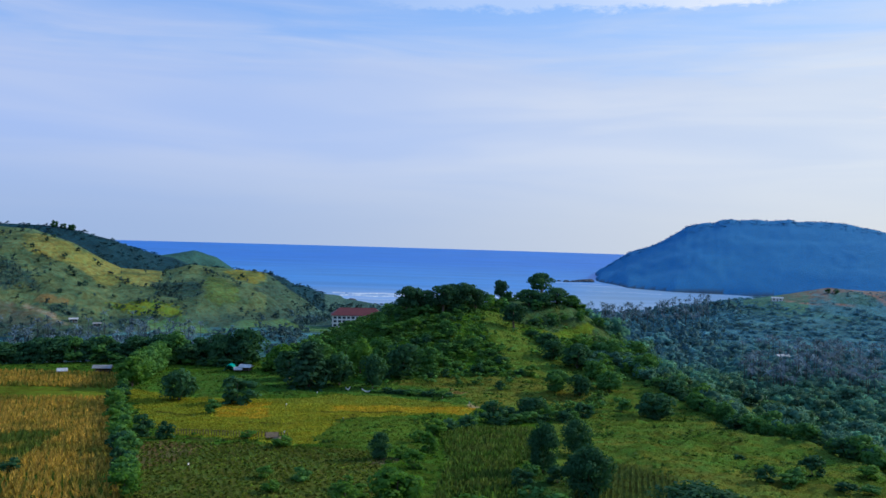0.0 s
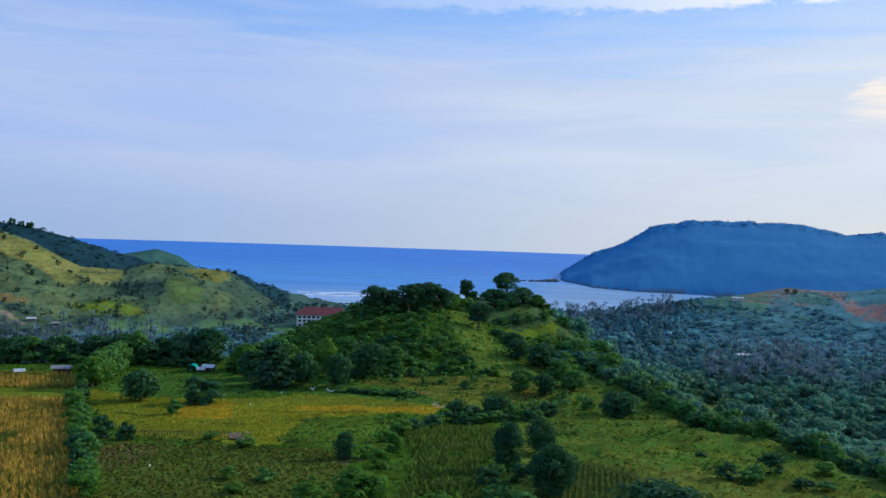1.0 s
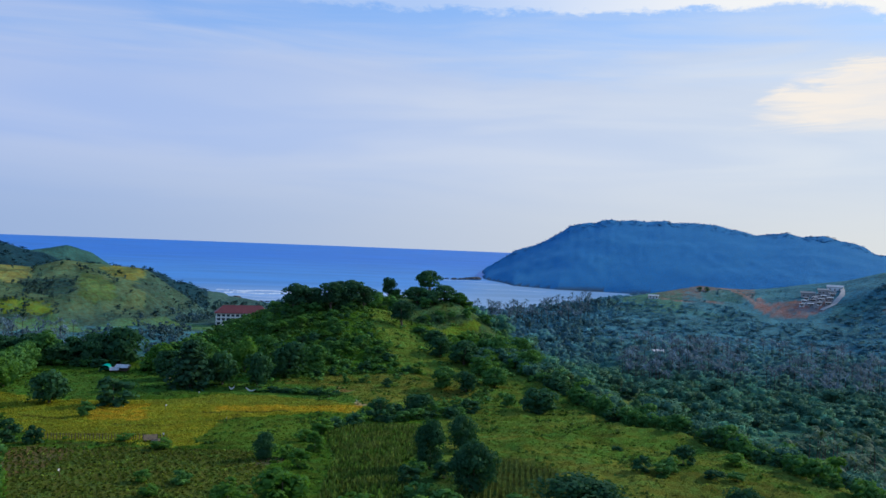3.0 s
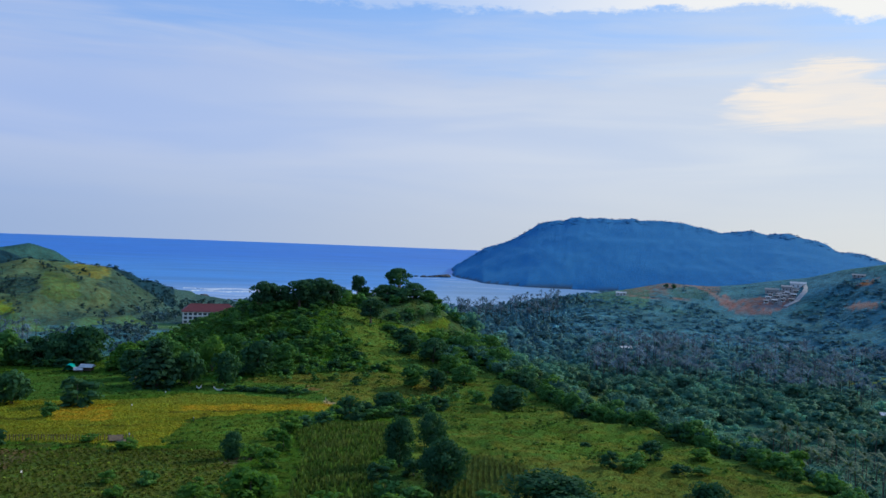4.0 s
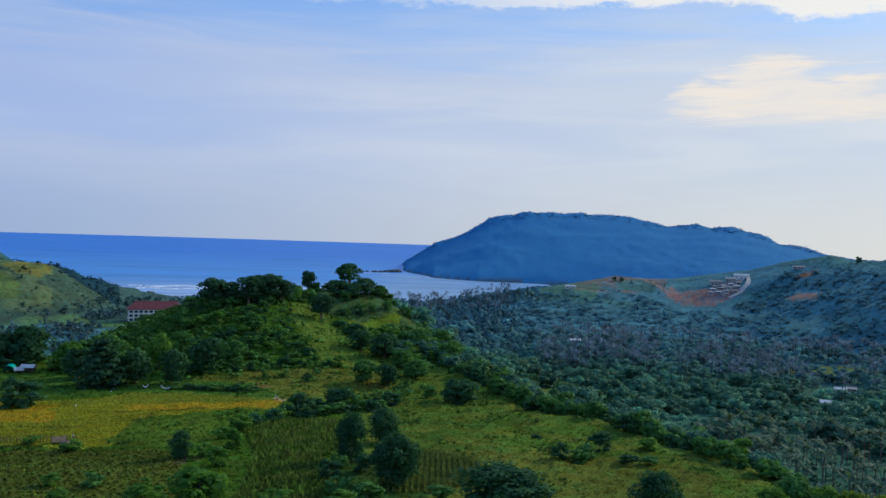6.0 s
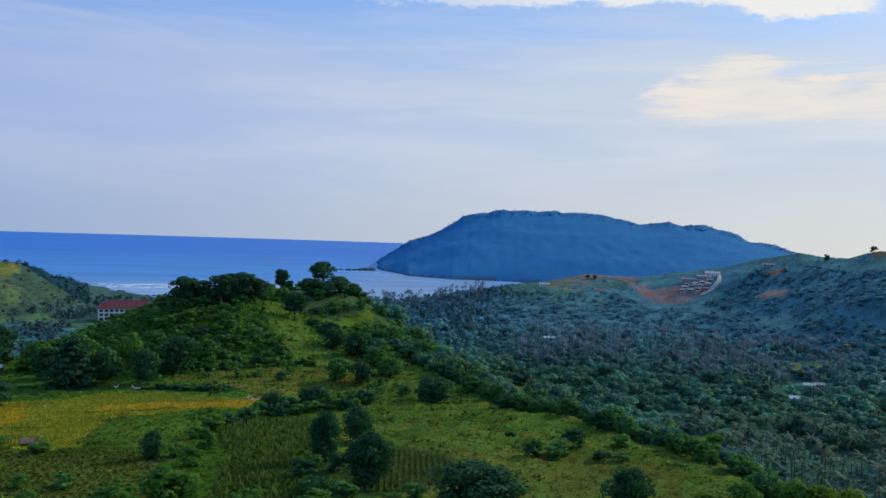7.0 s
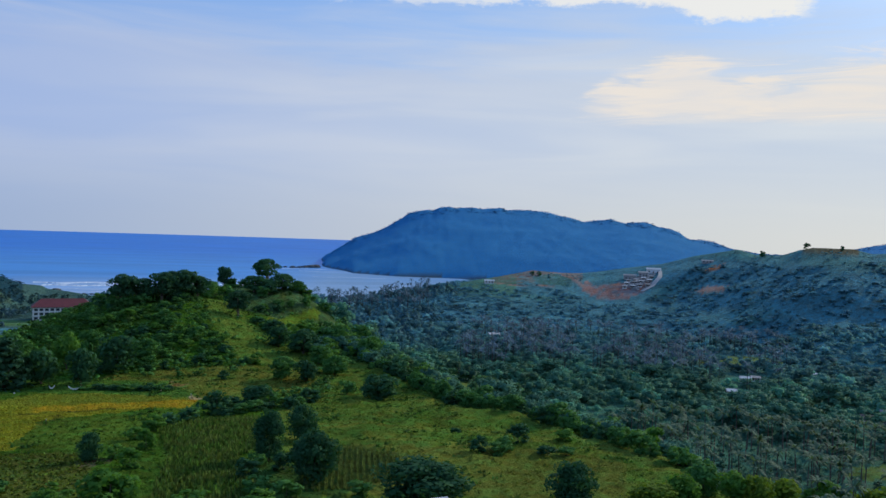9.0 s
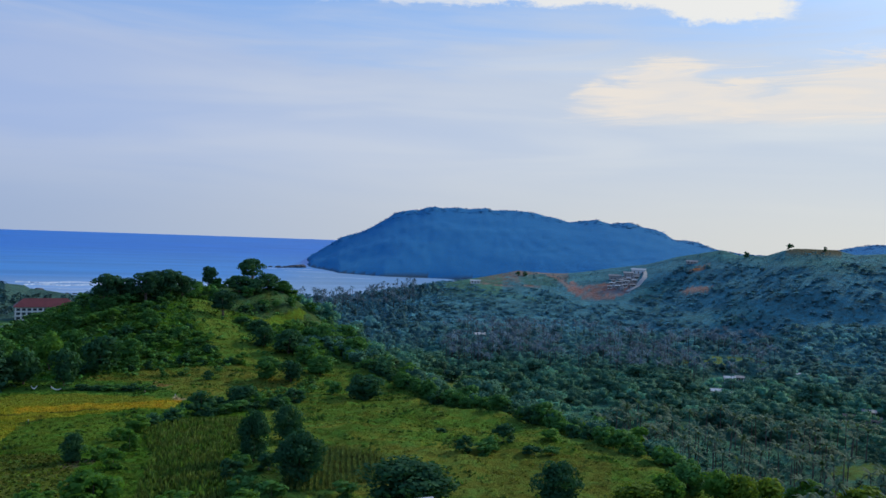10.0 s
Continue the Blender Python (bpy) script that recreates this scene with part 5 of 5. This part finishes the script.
wood("low_scrub", "tangled low green scrub on the knoll and spur", scatter(4200, -11, 18, 195, 350, scrubby, 68), (1.2, 3.4), (0.5, 0.8), (0.085, 0.20, 0.042), 22, 0.25, 88, 0.3, 0.35, lobes=3)
# crest scrub blued for haze like the slope below it
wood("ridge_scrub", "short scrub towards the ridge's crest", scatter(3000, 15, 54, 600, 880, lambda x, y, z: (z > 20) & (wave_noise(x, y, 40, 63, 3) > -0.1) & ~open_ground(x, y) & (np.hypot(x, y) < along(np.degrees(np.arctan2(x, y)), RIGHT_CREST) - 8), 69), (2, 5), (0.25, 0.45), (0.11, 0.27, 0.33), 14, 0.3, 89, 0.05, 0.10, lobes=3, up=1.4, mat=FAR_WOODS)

# ---- buildings, fences and small things ----
def part(name, bm, mat, parent, label=""):
    me = bpy.data.meshes.new(name)
    bmesh.ops.recalc_face_normals(bm, faces=bm.faces)
    bm.to_mesh(me)
    bm.free()
    me.materials.append(mat)
    ob = new(name, me)
    ob.parent = parent
    return tagged(ob, label) if label else ob


def box(bm, x0, x1, y0, y1, z0, z1):
    v = [bm.verts.new(p) for p in ((x0, y0, z0), (x1, y0, z0), (x1, y1, z0), (x0, y1, z0), (x0, y0, z1), (x1, y0, z1), (x1, y1, z1), (x0, y1, z1))]
    for q in ((0, 1, 2, 3), (4, 5, 6, 7), (0, 1, 5, 4), (1, 2, 6, 5), (2, 3, 7, 6), (3, 0, 4, 7)):
        bm.faces.new([v[i] for i in q])
    return bm


def boxed(*sides):
    return box(bmesh.new(), *sides)


def gable(w, d, z, rise, over, thick=0.12, hip=0.0):
    """A roof of two slopes (or four, with hip), with thickness and eaves."""
    bm = bmesh.new()
    a, b = w / 2 + over, d / 2 + over
    low = [(-a, -b, z), (a, -b, z), (a, b, z), (-a, b, z)]
    ridge = [(-a + hip, 0, z + rise), (a - hip, 0, z + rise)]
    rings = []
    for lift in (0, thick):
        rings.append([bm.verts.new((p[0], p[1], p[2] + lift)) for p in low + ridge])
    for r in rings:
        for q in ((0, 1, 5, 4), (2, 3, 4, 5), (1, 2, 5), (3, 0, 4)):
            bm.faces.new([r[i] for i in q])
    for i, j in ((0, 1), (1, 2), (2, 3), (3, 0)):
        bm.faces.new((rings[0][i], rings[0][j], rings[1][j], rings[1][i]))
    return bm


def stand(name, x, y, turn, label, category, group="", sink=0.15, z=None):
    root = new(name)
    root.matrix_basis = pose(x, y, (float(land(x, y)) if z is None else z) - sink, 0, 0, turn)
    return tagged(root, label, category, group)


def house(x, y, turn, w, d, h, roof, wall, label, group="houses in the valley", name="house"):
    root = stand(name, x, y, turn, label, "house", group, 0.3)
    part("wall", boxed(-w / 2, w / 2, -d / 2, d / 2, 0, h), wall, root)
    part("roof", gable(w, d, h, d * 0.22, 0.5), roof, root)
    part("door", boxed(-0.45, 0.45, -d / 2 - 0.05, -d / 2 + 0.05, 0.3, 2.3), TIMBER, root)
    for k in (-1, 1):
        window = part("window", boxed(k * w * 0.3 - 0.6, k * w * 0.3 + 0.6, -d / 2 - 0.05, -d / 2 + 0.05, 1.1, 2.3), TIMBER, root)
        part("pane", boxed(k * w * 0.3 - 0.5, k * w * 0.3 + 0.5, -d / 2 - 0.08, -d / 2 - 0.052, 1.2, 2.2), GLASS_DARK, window)
    return root


def open_hut(x, y, turn, w, d, h, roof, label, walled=0.5):
    """A field hut: four posts, a low wall of boards and a sheet roof."""
    root = stand("field_hut", x, y, turn, label, "hut", "huts by the fields", 0.2)
    for sx_ in (-1, 1):
        for sy_ in (-1, 1):
            part("post", boxed(sx_ * w / 2 - 0.07, sx_ * w / 2 + 0.07, sy_ * d / 2 - 0.07, sy_ * d / 2 + 0.07, 0, h), TIMBER, root)
    part("platform", boxed(-w / 2, w / 2, -d / 2, d / 2, 0.5, 0.62), TIMBER, root)
    part("back_wall", boxed(-w / 2, w / 2, d / 2 - 0.16, d / 2 - 0.1, 0.62, h * walled + 0.6), TIMBER, root)
    part("roof", gable(w, d, h, 0.7, 0.45, 0.06), roof, root)
    return root


# the long red-roofed building near the beach
hall = stand("long_building", -60.5, 599.5, 7.5, "long white three-storey building with a red hipped roof", "building", "", 0.6, 8.0)
part("wall", boxed(-18, 18, -7, 7, 0, 8.6), WHITE_WALL, hall)
part("roof", gable(36, 14, 8.6, 5.0, 1.0, 0.2, 6.0), RED_ROOF, hall, "red sheet roof")
for level in (2.9, 5.6):
    part("ledge", boxed(-18.3, 18.3, -7.5, -7.0, level, level + 0.35), WHITE_WALL, hall)
frame_me = pane_me = None
for level in (0.9, 3.7, 6.4):
    spots = [pose(-16 + 3.2 * k, -7.0, level) for k in range(11)] + [pose(-18.0, -4.5 + 4.5 * k, level, 0, 0, 90) for k in range(3)]
    for m in spots:
        if frame_me is None:
            window = part("window", boxed(-1.15, 1.15, -0.05, 0.05, -0.12, 1.6), CONCRETE, hall)
            pane = part("pane", boxed(-1.0, 1.0, -0.08, -0.052, 0, 1.45), GLASS_DARK, window)
            frame_me, pane_me = window.data, pane.data
        else:
            window = new("window", frame_me)
            window.parent = hall
            pane = new("pane", pane_me)
            pane.parent = window
        window.matrix_basis = m

# farm huts at the far end of the fields
open_hut(-93.0, 228, 10, 4.2, 2.6, 1.5, TIN, "low timber farm hut with a grey tin roof", 0.9)
open_hut(-102.8, 225, 20, 1.9, 1.4, 0.8, TIN_WHITE, "small shelter with a pale sheet roof")
open_hut(-55.4, 236.5, -8, 2.7, 2.2, 1.4, TIN_WHITE, "timber field hut with a pale tin roof", 0.9)
open_hut(-57.4, 235.5, 12, 1.5, 1.3, 0.8, TIN_WHITE, "small shelter with a pale sheet roof")
tent = stand("tarpaulin_shelter", -60.0, 237, 4, "teal tarpaulin shelter beside the field hut", "shelter", "huts by the fields", 0.1)
bm = bmesh.new()
arc = [(1.4 * math.cos(math.pi * k / 10), 1.9 * math.sin(math.pi * k / 10) ** 0.8) for k in range(11)]
ends = [[bm.verts.new((x, y, z)) for x, z in arc] for y in (-1.8, 1.8)]
for k in range(10):
    bm.faces.new((ends[0][k], ends[0][k + 1], ends[1][k + 1], ends[1][k]))
bm.faces.new(ends[1])
part("tarpaulin", bm, TEAL, tent)
for k in (-1, 1):
    part("post", boxed(k * 1.5 - 0.05, k * 1.5 + 0.05, -1.75, -1.65, 0, 1.2), TIMBER, tent)
shack = open_hut(-29.2, 145.5, 15, 1.3, 1.0, 0.6, STRAW, "low straw-roofed shack at the field's edge")
heap = stand("straw_heap", -27.4, 144.2, 0, "low heap of straw and cut stalks", "straw heap")
bm = bmesh.new()
bmesh.ops.create_icosphere(bm, subdivisions=3, radius=1.0)
for v in bm.verts:
    n = noise.noise(v.co * 2.2)
    v.co = Vector((v.co.x * 1.5, v.co.y * 1.2, max(0, v.co.z) * 0.8)) * (1 + 0.25 * n)
part("straw", bm, STRAW, heap)
open_hut(27.6, 82.2, 5, 3.4, 2.6, 3.5, TIN_WHITE, "field hut with a white roof half hidden by trees")


def cloth_strip(x, y, length, height, turn):
    root = stand("white_cloth", x, y, turn, "white cloth sagging between two sticks", "cloth", "cloths by the field", 0.1)
    for k in (-1, 1):
        part("stick", boxed(k * length / 2 - 0.03, k * length / 2 + 0.03, -0.03, 0.03, 0, height), TIMBER, root)
    bm = bmesh.new()
    rows = []
    for k in range(9):
        u = k / 8 * 2 - 1
        sag = height - 0.08 - (1 - u * u) * height * 0.55
        rows.append([bm.verts.new((u * length / 2, -0.02, sag)), bm.verts.new((u * length / 2, 0.02, sag)), bm.verts.new((u * length / 2, 0.02, sag - 0.35)), bm.verts.new((u * length / 2, -0.02, sag - 0.35))])
    for a, b in zip(rows, rows[1:]):
        for i in range(4):
            bm.faces.new((a[i], a[(i + 1) % 4], b[(i + 1) % 4], b[i]))
    part("cloth", bm, CLOTH, root)


cloth_strip(-23.3, 212.3, 1.4, 1.2, 30)
cloth_strip(-18.2, 210.0, 2.8, 1.3, -5)
for k, (x, y) in enumerate(((-30, 203), (-34, 184), (1, 200), (7.5, 193.5), (-45, 189), (-52, 132), (-36, 120), (-19, 166), (-27.5, 147.5))):
    flag = stand("scare_flag", x, y, 40 * k, "pale rag on a stick to scare birds", "flag", "bird scarers in the fields", 0.1)
    part("stick", boxed(-0.03, 0.03, -0.03, 0.03, 0, 1.2), TIMBER, flag)
    part("rag", boxed(0.03, 0.32, -0.02, 0.02, 0.9, 1.2), CLOTH, flag)

# field fence along the ripe field
fence = stand("stick_fence", -40, 142.5, 0, "low fence of rough sticks along the ripe field", "fence", "", 0.0, 0.0)
stick_me = None
for k in range(46):
    x = -50 + k * 0.52
    y = 149.5 - 0.14 * (x + 50) + 0.2 * math.sin(k * 2.1)
    if stick_me is None:
        first = part("stick", boxed(-0.05, 0.05, -0.05, 0.05, -0.2, 1.0), TIMBER, fence)
        stick_me, stick = first.data, first
    else:
        stick = new("stick", stick_me)
        stick.parent = fence
    stick.matrix_basis = pose(x + 40, y - 142.5, float(land(x, y)), 5 * math.sin(k), 4 * math.cos(k * 1.7), 0)

# houses among the valley trees
for x, y, turn, w, d, h, roof in ((137.5, 354, 20, 5, 3.5, 1.9, TIN_WHITE), (131.5, 357, -30, 3.5, 3, 1.7, TIN), (202.5, 487, 15, 8, 5, 2.6, TIN_WHITE), (266, 325, -35, 4.5, 3.5, 2.4, TIN_WHITE), (275, 329, -30, 4, 3.5, 2.4, TIN), (309, 325, -40, 5.5, 4.5, 2.8, TIN_WHITE)):
    house(x, y, turn, w, d, h, roof, WHITE_WALL, "small white house with a pale tin roof among trees")
for x, y, turn, w, d, h, roof in ((239, 300, -30, 4.5, 4, 2.6, TIN_WHITE), (229, 284, -50, 6, 5, 2.8, TIN), (236, 290, -20, 5, 4, 2.6, TIN), (285, 287, -45, 4.5, 3.5, 2.6, TIN_WHITE), (273, 250, -40, 4.5, 3.5, 2.6, TIN), (-221, 497, 25, 4.5, 3.5, 2.2, TIN_WHITE), (-208, 500, 20, 4, 3.5, 2.2, TIN)):
    house(x, y, turn, w, d, h, roof, CONCRETE, "plain grey house with a tin roof among trees")
shed = house(261, 242, -45, 13, 6, 1.8, STONE, CONCRETE, "long low shed with a weathered grey roof", "", "long_shed")

# the building site on the ridge
for x, y, turn, w, d, h, roof in ((432, 700, -32, 12, 6, 4.0, TIN), (443, 694, -32, 9, 5, 4.0, CONCRETE)):
    house(x, y, turn, w, d, h, roof, CONCRETE, "unfinished grey concrete house on the ridge", "houses on the ridge")
house(455, 695, -36, 13, 7, 3.8, TIN_WHITE, WHITE_WALL, "white house with a long pale roof on the ridge", "houses on the ridge")
house(487, 655, -40, 10, 5, 2.2, TIN, CONCRETE, "low shed on the grassy ridge", "houses on the ridge")
house(296, 727, -22, 9, 5, 2.6, TIN_WHITE, WHITE_WALL, "small white house beside the red earth track", "houses on the ridge")
for k in range(12):
    b, far_off = radians(31.35 + 0.5 * (k % 4) + 0.12 * (k // 4)), 783 + 11 * (k // 4)
    x, y = far_off * math.sin(b), far_off * math.cos(b)
    house(x, y, -34 + 4 * (k % 2), 3.6 + 0.5 * (k % 2), 3.0, 2.3, (CONCRETE, TIN_WHITE, TIN)[k % 3], (WHITE_WALL, CONCRETE)[k % 2], "small unfinished block house on the terraced red slope", "block houses of the building site")
rng_site = random.Random(8)
for k in range(4):
    x, y = 424 + 5.5 * k, 672 + 5.2 * k
    terrace = stand("terrace_wall", x, y, -36, "grey stone terrace wall on the red slope", "wall", "terraces of the building site", 1.0)
    part("wall", boxed(-7, 6, -0.6, 0.6, 0, 1.8), STONE, terrace)
    part("coping", boxed(-7.1, 6.1, -0.75, 0.75, 1.8, 2.2), CONCRETE, terrace)
bm = bmesh.new()
for k in range(170):
    x, y, s = rng_site.uniform(414, 450), 0, rng_site.uniform(0.5, 1.5)
    y = 668 + (x - 418) * 0.75 + rng_site.uniform(-9, 9)
    z = float(land(x, y))
    box(bm, x - s, x + s, y - s * 0.8, y + s * 0.8, z - 0.3, z + s * rng_site.uniform(0.6, 1.6))
rubble = part("rubble", bm, CONCRETE, None)
tagged(rubble, "grey rubble and blocks on the building site", "rubble", kind="stuff")
ribbon = [(470, 714), (466, 703), (459, 690), (451, 676), (441, 664), (428, 655), (410, 650)]
bm = bmesh.new()
last = None
for (ax, ay), (bx, by) in zip(ribbon, ribbon[1:]):
    for t in (0, 0.25, 0.5, 0.75):
        x, y = ax + (bx - ax) * t, ay + (by - ay) * t
        nx, ny = by - ay, ax - bx
        s = 2.2 / math.hypot(nx, ny)
        pair = [bm.verts.new((x + k * nx * s, y + k * ny * s, float(land(x, y)) + 0.45)) for k in (-1, 1)]
        pair += [bm.verts.new((v.co.x, v.co.y, v.co.z - 1.2)) for v in pair]
        if last:
            for i, j in ((0, 1), (0, 2), (1, 3)):
                bm.faces.new((last[i], last[j], pair[j], pair[i]))
        last = pair
tagged(part("road", bm, CONCRETE, None), "pale concrete lane winding down the ridge", "road", kind="structure")

# ---- shore ----
def sea_rock(x, y, s, seed):
    bm = bmesh.new()
    bmesh.ops.create_icosphere(bm, subdivisions=3, radius=1.0)
    for v in bm.verts:
        n = noise.noise(v.co * 1.3 + Vector((seed, 0, 0))) + 0.5 * noise.noise(v.co * 3.1 + Vector((0, seed, 0)))
        v.co = v.co * (1 + 0.45 * n)
        v.co = Vector((v.co.x * s, v.co.y * s * 0.7, v.co.z * s * 0.45))
    rock = part("sea_rock", bm, STONE, None)
    rock.location = (x, y, s * 0.08)
    return tagged(rock, "dark wet rock standing in the shallow sea", "rock", "rocks off the headland")


for k, (b, r, s) in enumerate(((8.1, 1500, 4), (8.6, 1490, 6), (9.0, 1495, 5), (9.4, 1505, 7), (9.8, 1510, 9), (10.15, 1515, 9), (-4.6, 880, 3), (-4.1, 884, 2.2), (-5.9, 905, 4), (-6.2, 915, 6))):
    sea_rock(r * math.sin(radians(b)), r * math.cos(radians(b)), s, k * 3.7)

bm = bmesh.new()
rng_foam = random.Random(3)
for b0, b1, r0, wide in ((-7.5, 9, 1040, 13), (-7, -1, 1000, 8), (-2, 9, 985, 4), (-6.5, 4, 955, 4), (-6, -2.5, 918, 3), (7.8, 11, 1455, 5), (9, 12.5, 1385, 2), (10, 15, 1240, 1.5)):
    b, last = b0, None
    while b < b1:
        r = r0 + 6 * math.sin(b * 1.9 + r0) + rng_foam.uniform(-1.5, 1.5)
        w = wide * max(0.06, 0.55 + 0.75 * noise.noise(Vector((b * 1.3, r0 * 0.37, 0))))
        pair = [bm.verts.new(((r + k * w) * math.sin(radians(b)), (r + k * w) * math.cos(radians(b)), z)) for k, z in ((-1, 0.06), (0, 1.1 if wide > 5 else 0.3), (1, 0.06))]
        if last:
            for i in (0, 1):
                bm.faces.new((last[i], last[i + 1], pair[i + 1], pair[i]))
        last = pair
        b += 0.12
tagged(part("breaking_waves", bm, FOAM, None), "white lines of surf breaking towards the beach", "waves", kind="stuff")
